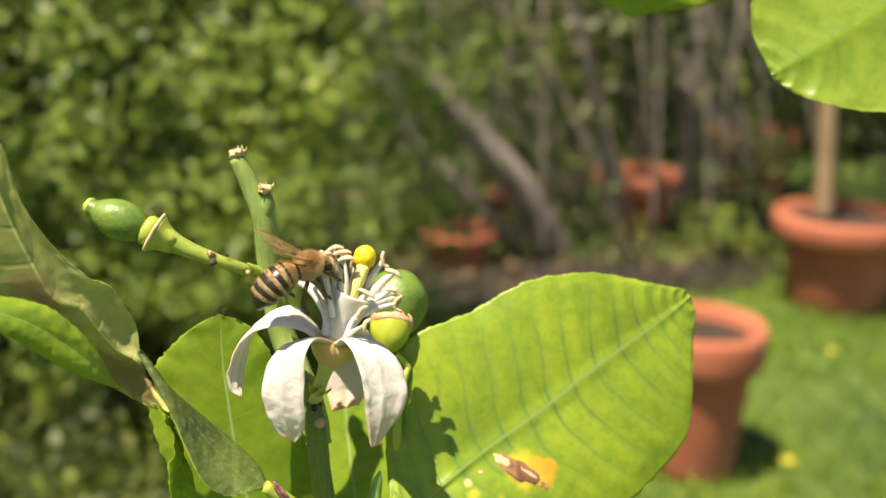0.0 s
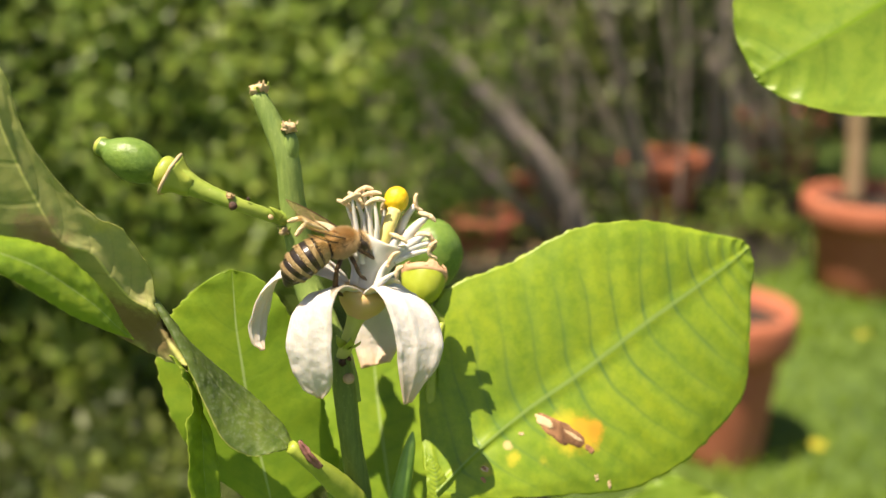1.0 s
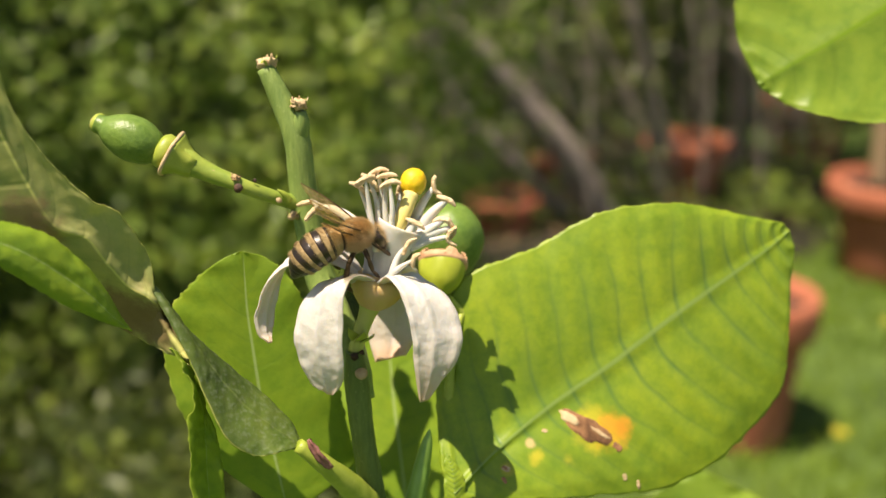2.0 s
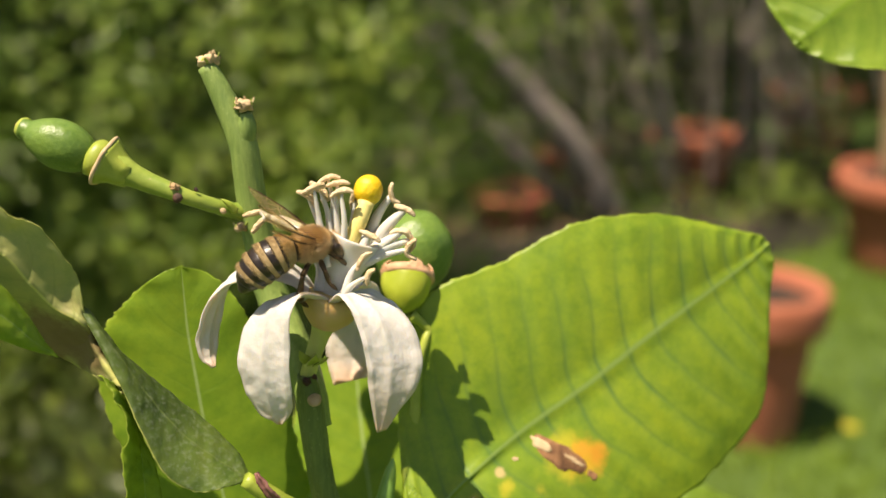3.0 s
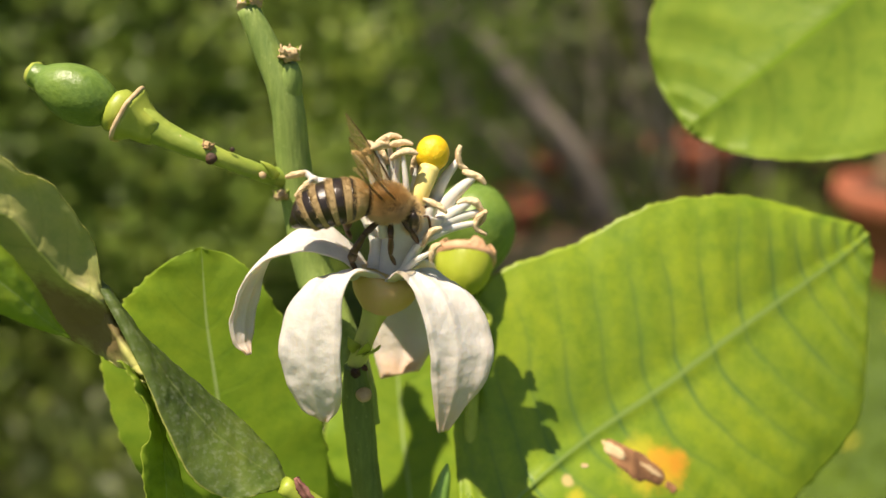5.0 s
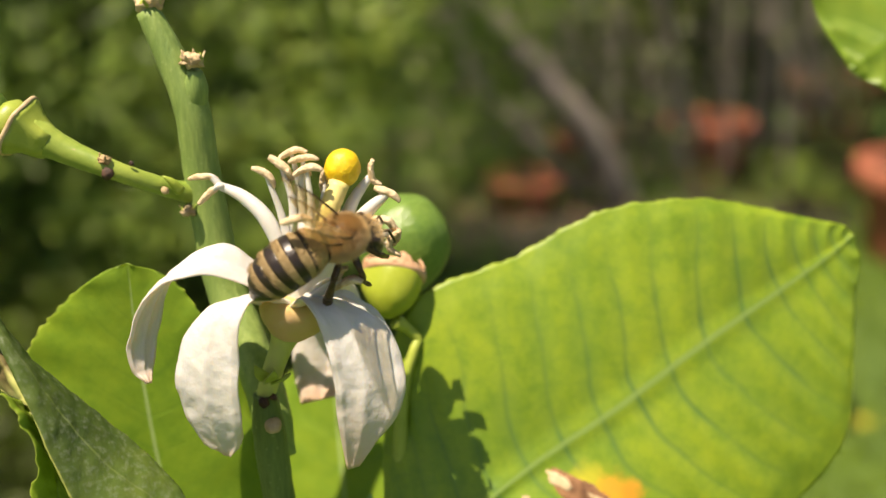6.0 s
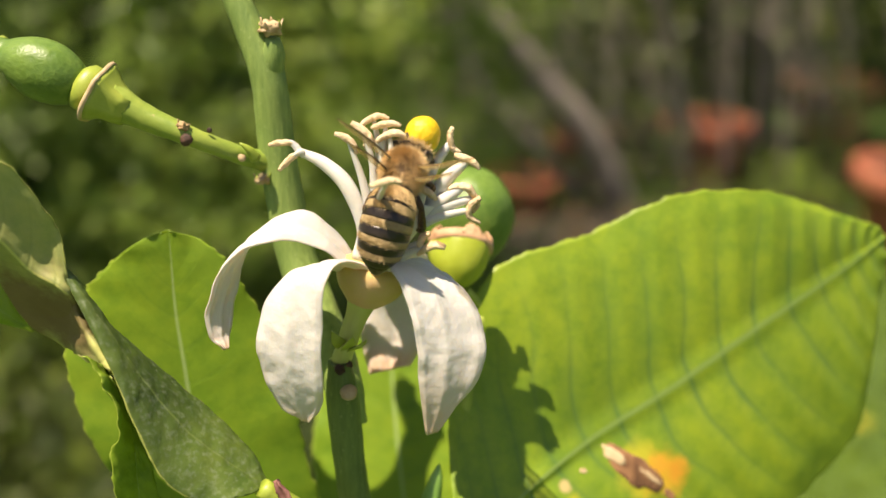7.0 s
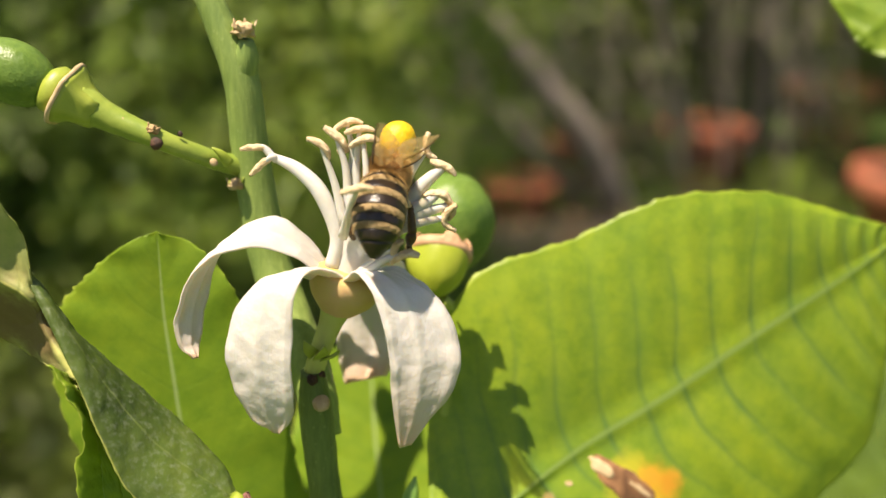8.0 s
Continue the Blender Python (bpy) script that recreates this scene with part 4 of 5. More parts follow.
# folded and twisted leaf: a dusty lower blade, the folded upper part beyond its twist, a wavy lower lobe and a curled sunlit lobe
D_M = [(-7.5, -4.0, -7.7), (-10.1, -4.5, -5.5), (-14.3, -5.0, -1.4), (-17.6, -5.0, 3.3), (-20.6, -4.5, 8.0), (-23.1, -3.5, 11.4), (-25.0, -2.5, 13.3)]
D_A = [(-7.5, -4.4, -7.9), (-9.4, -7.0, -7.3), (-12.7, -8.3, -7.1), (-16.0, -8.4, -4.6), (-17.9, -8.0, 0.3), (-19.6, -7.0, 4.3), (-22.2, -5.0, 8.6), (-24.9, -3.0, 12.8)]
D_B = [(-7.5, -3.5, -7.5), (-8.9, -2.0, -5.4), (-14.0, -0.5, -0.7), (-18.5, 0.0, 3.2), (-22.3, 0.0, 6.7), (-24.1, -1.0, 11.1), (-25.0, -2.0, 13.7)]
U_M = [(-20.8, -4.8, 4.4), (-22.7, -3.6, 7.0), (-24.4, -2.4, 9.8), (-24.9, -3.3, 12.4), (-27.5, -3.0, 13.8), (-29.5, -4.0, 17.1), (-31.3, -5.0, 20.7), (-34.5, -6.0, 22.6), (-36.6, -7.0, 28.1), (-38.4, -8.0, 34.4), (-39.5, -8.5, 40.0), (-39.8, -8.5, 45.6)]
U_A = [(-21.0, -4.0, 4.2), (-22.8, -2.6, 7.0), (-24.4, -1.3, 10.2), (-24.6, -2.8, 13.6), (-24.8, -2.5, 16.8), (-25.5, -3.0, 19.4), (-27.5, -4.5, 23.7), (-30.1, -5.6, 25.6), (-33.8, -6.6, 30.3), (-36.9, -7.6, 36.8), (-37.8, -8.4, 43.1), (-39.5, -8.5, 46.0)]
U_B = [(-20.6, -5.0, 3.9), (-22.7, -3.0, 3.9), (-25.4, -1.0, 4.3), (-28.7, 1.0, 5.1), (-37.4, -1.0, 12.3), (-39.3, -3.0, 14.8), (-42.5, -5.0, 17.5), (-47.6, -7.0, 19.9), (-51.5, -9.0, 23.7), (-51.9, -10.0, 30.5), (-47.2, -10.0, 39.6), (-40.0, -8.6, 45.8)]
S_M = [(-22.1, -5.2, 5.5), (-20.9, -5.2, 3.4), (-20.1, -5.2, 1.1), (-19.6, -5.2, -2.4), (-19.6, -5.2, -5.5), (-19.6, -5.2, -8.2), (-19.7, -5.2, -12.6), (-19.7, -5.2, -18.6)]
S_A = [(-22.5, -7.5, 7.2), (-21.1, -7.5, 5.6), (-20.3, -7.5, 3.8), (-20.0, -7.5, 0.4), (-20.7, -7.5, -2.9), (-21.1, -7.5, -5.8), (-21.2, -7.5, -10.7), (-20.9, -7.5, -16.9)]
S_B = [(-21.2, -4.0, 4.3), (-20.2, -4.1, 1.8), (-19.4, -4.2, -0.9), (-18.6, -4.3, -4.4), (-17.9, -4.4, -7.4), (-17.6, -4.5, -9.6), (-17.5, -4.6, -13.4), (-17.8, -4.7, -19.0)]
Y_M = [(-26.9, -6.2, 9.2), (-28.3, -8.3, 11.9), (-29.8, -9.6, 14.7), (-31.8, -10.8, 17.3), (-33.9, -12.1, 19.8), (-36.0, -13.4, 21.8), (-38.2, -14.6, 23.3), (-40.5, -15.6, 24.5), (-43.7, -16.6, 25.9), (-47.6, -17.1, 26.8)]
Y_A = [(-26.8, -6.4, 9.1), (-28.7, -8.5, 10.8), (-30.5, -10.0, 12.4), (-32.9, -11.5, 14.6), (-34.8, -13.0, 16.9), (-36.5, -14.5, 19.2), (-38.3, -16.0, 21.3), (-40.1, -17.0, 23.1), (-43.1, -18.0, 25.2), (-47.2, -18.0, 26.8)]
Y_B = [(-27.0, -6.0, 9.3), (-28.3, -7.0, 12.6), (-29.5, -8.0, 16.6), (-31.1, -9.0, 19.6), (-33.5, -10.0, 22.4), (-36.0, -11.0, 24.0), (-38.7, -12.0, 25.0), (-41.5, -13.0, 25.6), (-44.8, -14.0, 26.2), (-48.7, -15.0, 26.6)]
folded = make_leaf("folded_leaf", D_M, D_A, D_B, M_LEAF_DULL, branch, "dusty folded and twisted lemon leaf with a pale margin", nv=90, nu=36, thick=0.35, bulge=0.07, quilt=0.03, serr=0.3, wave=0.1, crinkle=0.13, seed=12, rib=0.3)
make_leaf("folded_half", U_M, U_A, U_B, M_LEAF_PALE, folded, "dull olive underside with a dry brown patch and brown painted shade in its fold", nv=110, nu=44, thick=0.35, bulge=0.06, quilt=0.06, serr=0.35, wave=0.15, crinkle=0.1, seed=13, rib=0.3)
make_leaf("wavy_lobe", S_M, S_A, S_B, M_LEAF_BACK, folded, "wavy green lobe with a pale margin", nv=60, nu=22, thick=0.3, serr=0.35, wave=0.3, crinkle=0.25, seed=15)
make_leaf("curled_lobe", Y_M, Y_A, Y_B, M_LEAF_BACK, folded, "sunlit curled yellow-green lobe", nv=80, nu=30, bulge=0.14, quilt=0.04, serr=0.25, wave=0.12, crinkle=0.12, seed=14)
make_leaf("young_leaf", [(12.1, -2.0, -21.9), (12.4, -1.0, -17.9), (12.2, 0.5, -14.7), (11.2, 2.0, -12.6)], [(10.9, -2.0, -21.8), (10.9, -1.0, -17.9), (10.8, 0.5, -14.7), (11.0, 2.0, -12.6)], [(15.0, -1.0, -22.5), (14.3, 0.0, -18.5), (13.5, 1.0, -15.0), (11.5, 2.0, -12.6)], M_LEAF, branch, "narrow young leaf", nv=40, nu=16, serr=0.2, wave=0.15, seed=16)
make_leaf("far_leaf", [(69.3, 75.0, -85.9), (70.6, 80.0, -73.6), (71.4, 84.0, -64.4)], [(60.5, 75.0, -85.8), (54.6, 80.0, -73.5), (70.9, 84.0, -64.1)], [(79.5, 75.0, -86.0), (88.1, 80.0, -73.7), (71.7, 84.0, -64.1)], M_LEAF_FRESH, branch, "rounded green leaf lower on the shoot", nv=50, nu=24, wave=0.6, seed=17)


# ---------------------------------------------------------------- leaf hanging in from above
hanging = thing("hanging_leaf", W((60, 40, 46)), "fresh light-green lemon leaf hanging into view", "leaf")
HM = np.array([(93, 21, 78), (67, 12, 57), (45, 6, 38), (27, 2.2, 22.5), (13, 0.5, 10.5), (5, 0, 4.2), (1.4, 0, 1.2), (0, 0, 0)], float)
hd = Vector(HM[0] - HM[-1]).normalized()
hs = hd.cross(Vector((-0.1, -0.9, 0.42))).normalized()
ha, hb = margins(HM, tuple(hs), [1.5, 21.0, 27.0, 25.5, 21.0, 15.5, 8.5, 0.4], [1.5, 22.0, 28.0, 25.0, 18.5, 11.5, 5.5, 0.4])
off = np.array([60.0, 40.0, 46.0])
make_leaf("blade", HM + off, ha + off, hb + off, M_LEAF_FRESH, hanging, nv=110, nu=48, thick=0.35, bulge=0.03, quilt=0.35, n_veins=9.0, serr=0.5, wave=0.5, seed=21, rib=0.1)
v, f = tube([HM[0] + off, HM[0] + off + (8, 3, 8), HM[0] + off + (16, 6, 26), HM[0] + off + (18, 10, 80)], [1.2, 1.3, 1.5, 1.8], 14, 10)
mesh_ob("petiole", [W(p) for p in v], f, M_STALK, hanging)
upper = thing("upper_leaf", W((45, 62, 70)), "dark green shaded lemon leaf above", "leaf")
make_leaf("blade", [(75.0, 60.0, 72.6), (66.2, 62.0, 66.3), (59.4, 64.0, 57.6)], [(71.7, 60.0, 72.6), (49.4, 62.0, 64.1), (58.9, 64.0, 57.3)], [(82.8, 60.0, 72.7), (80.2, 62.0, 62.1), (60.1, 64.0, 57.3)], M_LEAF_BACK, upper, nv=40, nu=20, wave=0.4, seed=22)


# ---------------------------------------------------------------- the bee (x ahead, z up, millimetres from its thorax)
bee = new("honey_bee")
bee.location = (0, 0, 0)
tagged(bee, "brown furry honey bee with tan and black banded abdomen", "bee")


def bee_part(name, vf, mat, parent=bee, label="", slots=None, uvs=None, smooth=True):
    v, f = vf[0], vf[1]
    return mesh_ob(name, [Vector(p) * (MM * 1.08) for p in v], f, mat, parent, label, smooth, uvs, slots)


def fur(surface, n, length, seed, lay=(-0.5, 0, 0.2), width=0.07):
    """Fine hairs on a surface given as f(rng) -> place, normal."""
    rng = random.Random(seed)
    v, f = [], []
    for _ in range(n):
        p, nn = surface(rng)
        d = (nn + Vector(lay) * 0.8 + Vector((rng.gauss(0, 0.2), rng.gauss(0, 0.2), rng.gauss(0, 0.2)))).normalized()
        s = d.orthogonal().normalized()
        s = Matrix.Rotation(rng.random() * 6.28, 3, d) @ s
        ln = length * rng.uniform(0.6, 1.2)
        o = len(v)
        v += [p - s * width, p + s * width, p + d * ln * 0.6 + s * width * 0.5, p + d * ln]
        f += [(o, o + 1, o + 2), (o, o + 2, o + 3)]
    return v, f


def on_ball(c, r):
    def pick(rng):
        d = Vector((rng.gauss(0, 1), rng.gauss(0, 1), rng.gauss(0, 1))).normalized()
        p = Vector((d.x * r[0], d.y * r[1], d.z * r[2]))
        return Vector(c) + p, Vector((d.x / r[0], d.y / r[1], d.z / r[2])).normalized()
    return pick


def thinned(pick):
    """Fewer hairs on the bare shield on top of the thorax and beside the wing roots."""
    def choose(rng):
        while True:
            p, nn = pick(rng)
            bare = max(0.0, 1 - math.hypot(p.x + 0.2, p.y * 1.2) / 0.95) if p.z > 0.6 else max(0.0, 1 - math.hypot(p.x - 0.2, p.z - 0.7, abs(p.y) - 1.4) / 0.6)
            if rng.random() > bare * 1.1:
                return p, nn
    return choose


def oval(c, r, nu=20, nv=14):
    v, f = ball((0, 0, 0), 1.0, nu, nv)
    return [Vector(c) + Vector((p.x * r[0], p.y * r[1], p.z * r[2])) for p in v], f


thorax = bee_part("thorax", oval((0, 0, 0), (1.9, 1.66, 1.55)), M_BEE_SKIN)
bee_part("thorax_fur", fur(thinned(on_ball((0, 0, 0), (1.9, 1.66, 1.55))), 22000, 0.62, 3, (-0.75, 0, 0.25), 0.017), M_BEE_FUR, thorax, "golden-brown fur", smooth=False)
head = bee_part("head", oval((2.25, 0, -1.5), (0.95, 1.65, 1.55)), M_BEE_DARK)
bee_part("head_fur", fur(on_ball((2.25, 0, -1.5), (0.95, 1.65, 1.55)), 2600, 0.5, 5, (0.2, 0, 0.2), 0.016), M_BEE_FUR, head, smooth=False)
for s in (-1, 1):
    bee_part("eye", oval((2.25, s * 1.35, -1.4), (0.62, 0.55, 1.15), 14, 10), M_BEE_DARK, head, "glossy dark compound eye")
    bee_part("antenna", tube([(2.9, s * 0.4, -1.5), (3.6, s * 0.75, -1.2), (3.8, s * 0.85, -1.6), (4.0, s * 1.1, -3.0)], [0.13, 0.12, 0.13, 0.12], 14, 6), M_BEE_LEG, head)
bee_part("mouthparts", tube([(2.7, 0, -2.5), (2.7, 0, -3.4), (2.5, 0, -4.2)], [0.5, 0.3, 0.1], 8, 8), M_BEE_DARK, head)

AB = [(-1.3, 0, 0.15), (-3.1, 0, 0.55), (-5.1, 0, 0.3), (-7.0, 0, -0.6), (-8.5, 0, -1.9)]
AR = [1.15, 1.92, 2.08, 1.7, 0.3]


def ab_at(s):
    c = Vector(spline(AB, 2, [s, s])[0])
    d = (Vector(spline(AB, 2, [min(s + 0.01, 1)] * 2)[0]) - Vector(spline(AB, 2, [max(s - 0.01, 0)] * 2)[0])).normalized()
    return c, d, float(spline(AR, 2, [s, s])[0][0])


def ring_skin(s0, s1, grow, n=6, sides=26, lip=0.0):
    """A skin round the abdomen from s0 to s1, a little outside it."""
    v, f = [], []
    for i in range(n):
        k = i / (n - 1)
        c, d, r = ab_at(s0 + (s1 - s0) * k)
        y = Vector((0, 1, 0))
        z = d.cross(y) * -1
        if z.z < 0:
            z = -z
        g = grow + lip * k
        for j in range(sides):
            a = 6.28318 * j / sides
            v.append(c + (y * math.cos(a) * 1.02 + z * math.sin(a) * 0.93) * (r + g))
    for i in range(n - 1):
        for j in range(sides):
            a, b = i * sides + j, i * sides + (j + 1) % sides
            f.append((a, a + sides, b + sides, b))
    f += [tuple(range(sides)), tuple(range((n - 1) * sides, n * sides))[::-1]]
    return v, f


abdomen = bee_part("abdomen", ring_skin(0.0, 1.0, 0.0, 40), M_BEE_DARK, label="black and tan banded abdomen")
STEPS = [0.10, 0.27, 0.42, 0.565, 0.70, 0.84]
for k, s in enumerate(STEPS):
    e = STEPS[k + 1] if k < 5 else 1.0
    if k < 5:
        w = [0.13, 0.068, 0.062, 0.058, 0.052][k]
        bee_part("tan_band", ring_skin(s, s + w, 0.05, 5, 26, 0.01), M_BEE_PALE, abdomen)

        def on_band(rng, s=s, w=w):
            c, d, r = ab_at(s + w * rng.random())
            a = rng.random() * 6.28
            y = Vector((0, 1, 0))
            z = d.cross(y)
            nn = y * math.cos(a) + z * math.sin(a)
            return c + nn * (r * 0.97), nn
        bee_part("band_fur", fur(on_band, 3200 if k == 0 else 1200, 0.6 if k == 0 else 0.34, 30 + k, (-1.8, 0, 0), 0.018), M_BEE_FUR if k == 0 else M_BEE_PALE, abdomen, smooth=False)
    bee_part("tergite", ring_skin(s + ([0.13, 0.068, 0.062, 0.058, 0.052][k] if k < 5 else 0.0), min(e, 0.985), 0.03, 6, 26, 0.05), M_BEE_DARK, abdomen)


def wing(root, tip, chordwise, width, seed, n=14):
    """A membrane wing from root to tip: an outline with a straight leading edge and a rounded hind edge."""
    root, tip, ch = Vector(root), Vector(tip), Vector(chordwise).normalized()
    v, f, uv = [], [], []
    for layer in (0.0, 0.02):
        for i in range(n + 1):
            t = i / n
            p = root.lerp(tip, t)
            w = width * (math.sin(math.pi * min(1, t ** 0.8 * 0.93 + 0.05)) ** 0.55) * (0.25 + 0.9 * t if t < 0.75 else 0.925 - 0.4 * (t - 0.75))
            nn = (tip - root).normalized().cross(ch) * layer
            for j in range(4):
                q = j / 3
                v.append(p + ch * (w * (q - 0.12)) + nn + (tip - root).normalized().cross(ch) * 0.12 * math.sin(q * 5 + t * 4))
                uv.append((t * 3, q))
    N = (n + 1) * 4
    for i in range(n):
        for j in range(3):
            a = i * 4 + j
            f.append((a, a + 1, a + 5, a + 4))
            f.append((N + a, N + a + 4, N + a + 5, N + a + 1))
    return v, f, uv


wings = []
for s in (-1, 1):
    for nm, r0, t0, ch, wd in (("forewing", (0.5, s * 1.2, 1.3), (-3.4, s * 3.0, 7.6), (-0.5, -s * 0.8, -0.2), 2.9), ("hindwing", (-0.5, s * 1.2, 1.2), (-3.6, s * 2.6, 5.2), (-0.5, -s * 0.75, -0.25), 2.5)):
        v, f, uv = wing(r0, t0, ch, wd, 1)
        w_ob = bee_part(nm, (v, f), M_WING, bee, "clear amber-veined wing", uvs=uv)
        wings.append((w_ob, r0, s, Vector(t0) - Vector(r0), Vector(ch)))
        bee_part("wing_vein", tube([v[i * 4] for i in range(0, 15, 2)], [0.10, 0.1, 0.09, 0.08, 0.07, 0.06, 0.05, 0.04], 16, 6), M_BEE_LEG, w_ob)

for s in (-1, 1):
    for nm, pts, rad in (
        ("foreleg", [(1.3, s * 0.9, -1.2), (2.0, s * 1.9, -1.9), (2.7, s * 1.7, -3.4), (3.1, s * 1.3, -4.4)], [0.2, 0.2, 0.15, 0.08]),
        ("midleg", [(0.2, s * 1.0, -1.4), (0.1, s * 2.4, -2.0), (0.1, s * 2.6, -3.9), (0.6, s * 2.5, -5.2)], [0.22, 0.21, 0.16, 0.08]),
        ("hindleg", [(-0.9, s * 1.0, -1.3), (-2.2, s * 2.2, -1.6), (-3.2, s * 2.5, -3.4), (-3.4, s * 2.3, -4.6), (-2.9, s * 2.3, -5.8)], [0.22, 0.24, 0.34, 0.2, 0.08]),
    ):
        sets = []
        for i in range(len(pts) - 1):
            a, b = Vector(pts[i]), Vector(pts[i + 1])
            sets.append((*tube([a, a.lerp(b, 0.5), b], [rad[i] * 1.0, rad[i] * 1.4, rad[i + 1] * 1.2], 8, 8, 0.05), 0))
        v, f, sl = join(*sets)
        bee_part(nm, (v, f), M_BEE_LEG, bee)


# ---------------------------------------------------------------- garden behind
def noise_ground():
    n, size = 120, 60.0
    v, f = [], []
    for i in range(n + 1):
        for j in range(n + 1):
            a = (i / n * 2 - 1)
            b = (j / n * 2 - 1)
            x, y = math.copysign(abs(a) ** 2.2, a) * size + 0.8, math.copysign(abs(b) ** 2.2, b) * size + 2.0
            near = max(0.0, 1 - math.hypot(x - 1, y - 2) / 8)
            v.append((x, y, 0.02 * near * (noise.noise((x * 1.3, y * 1.3, 0)) + 0.5 * noise.noise((x * 4, y * 4, 3)))))
    for i in range(n):
        for j in range(n):
            q = i * (n + 1) + j
            f.append((q, q + n + 1, q + n + 2, q + 1))
    return v, f


M_LAWN = plain_mat("lawn_ground", (0.035, 0.07, 0.012), (0.09, 0.15, 0.022), 0.9, 14, 0.8, 0.02)
tagged(mesh_ob("ground", *noise_ground(), M_LAWN), "green lawn with moss and bare spots", "lawn", kind="structure")


def leaf_cloud(name, n, place_fn, size, mat, label, category, seed, kind="stuff", flat=0.35, parent=None, aspect=0.55):
    """A mass of small folded leaves, one mesh: place_fn(rng) gives a place and an outward direction."""
    rng = np.random.RandomState(seed)
    p, d = place_fn(rng, n)
    d = d + rng.normal(0, 0.75, (n, 3))
    d /= np.linalg.norm(d, axis=1, keepdims=True)
    a = np.cross(d, rng.normal(0, 1, (n, 3)))
    a /= np.linalg.norm(a, axis=1, keepdims=True)
    b = np.cross(d, a)
    ln = (size * rng.uniform(0.6, 1.25, n))[:, None]
    wd = ln * aspect * 0.5
    v = np.stack([p, p + a * ln * 0.45 + b * wd + d * wd * flat, p + a * ln, p + a * ln * 0.45 - b * wd + d * wd * flat], 1).reshape(-1, 3)
    q = np.arange(n)[:, None] * 4
    f = np.concatenate([q + [0, 1, 2], q + [0, 2, 3]])
    me = bpy.data.meshes.new(name)
    me.from_pydata(v.tolist(), [], f.tolist())
    me.materials.append(mat)
    ob = new(name, me)
    if parent is not None:
        ob.parent = parent
        ob.location = -Vector(parent.location)
        return ob
    return tagged(ob, label, category, kind=kind)


def bumpy(x, z, seed, amp=0.16):
    return amp * np.array([noise.noise((a * 2.1, b * 2.1, seed)) + 0.7 * noise.noise((a * 5.0, b * 5.0, seed + 4)) + 0.65 * noise.noise((a * 11.0, b * 11.0, seed + 6)) for a, b in zip(x, z)])


def hedge_face(x0, x1, z0, z1, y, depth, seed, amp=0.16):
    def fn(rng, n):
        x, z = rng.uniform(x0, x1, n), rng.uniform(z0, z1, n)
        fringe = np.clip((x - (x1 - 0.55)) / 0.55, 0, 1)
        x = x + fringe * 0.28 * np.array([noise.noise((0.0, b * 4.3, seed + 8)) + 0.6 * noise.noise((3.0, b * 11.0, seed)) for b in z]) + fringe * rng.normal(0, 0.06, n)
        yy = y - bumpy(x, z, seed, amp) + depth * rng.rand(n) ** 1.6
        yy = yy + np.maximum(0, x - (x1 - 0.25)) * 0.8 - 0.14 * np.clip(0.32 - z, 0, 0.32) / 0.32
        return np.stack([x, yy, z], 1), np.tile([-0.2, -0.65, 0.75], (n, 1))
    return fn


hedge = thing("hedge", (-0.9, 1.6, 0), "sunlit clipped green hedge of small glossy leaves", "hedge")
leaf_cloud("hedge_leaves", 52000, hedge_face(-2.0, 0.10, 0.0, 1.5, 1.24, 0.26, 2, 0.2), 0.022, M_HEDGE, "", "", 3, parent=hedge)


def lumpy_wall(x0, x1, z0, z1, y, seed, amp, n=40, m=24, back=0.5):
    v, f = [], []
    for i in range(n + 1):
        for j in range(m + 1):
            x, z = x0 + (x1 - x0) * i / n, z0 + (z1 - z0) * j / m
            v.append((x, y - amp * (noise.noise((x * 2.1, z * 2.1, seed)) + 0.7 * noise.noise((x * 5, z * 5, seed + 4))), z))
    N = len(v)
    v += [(a, y + back, c) for a, b, c in v]
    for i in range(n):
        for j in range(m):
            q = i * (m + 1) + j
            f += [(q, q + m + 1, q + m + 2, q + 1), (N + q, N + q + 1, N + q + m + 2, N + q + m + 1)]
    for i in range(n):
        a, b = i * (m + 1), (i + 1) * (m + 1)
        f += [(a, N + a, N + b, b), (a + m, b + m, N + b + m, N + a + m)]
    for j in range(m):
        a, b = j, n * (m + 1) + j
        f += [(a, a + 1, N + a + 1, N + a), (b, N + b, N + b + 1, b + 1)]
    return v, f


def hedge_body(x0, x1, z1, y0, y1):
    """Leaves over the top, the ends and the back of a clipped hedge."""
    def fn(rng, n):
        x, y, z = rng.uniform(x0, x1, n), rng.uniform(y0, y1, n), rng.uniform(0, z1, n)
        k = rng.rand(n)
        z = np.where(k < 0.45, z1 + rng.normal(0, 0.03, n), z)
        y = np.where((k >= 0.45) & (k < 0.8), y1 + rng.normal(0, 0.03, n), y)
        x = np.where((k >= 0.8) & (k < 0.9), x0 + rng.normal(0, 0.03, n), np.where(k >= 0.9, x1 + rng.normal(0, 0.04, n), x))
        out = np.stack([np.where(k >= 0.9, 1.0, np.where(k >= 0.8, -1.0, 0.0)), np.where((k >= 0.45) & (k < 0.8), 1.0, 0.0), np.where(k < 0.45, 1.0, 0.3)], 1)
        return np.stack([x, y, z], 1), out
    return fn


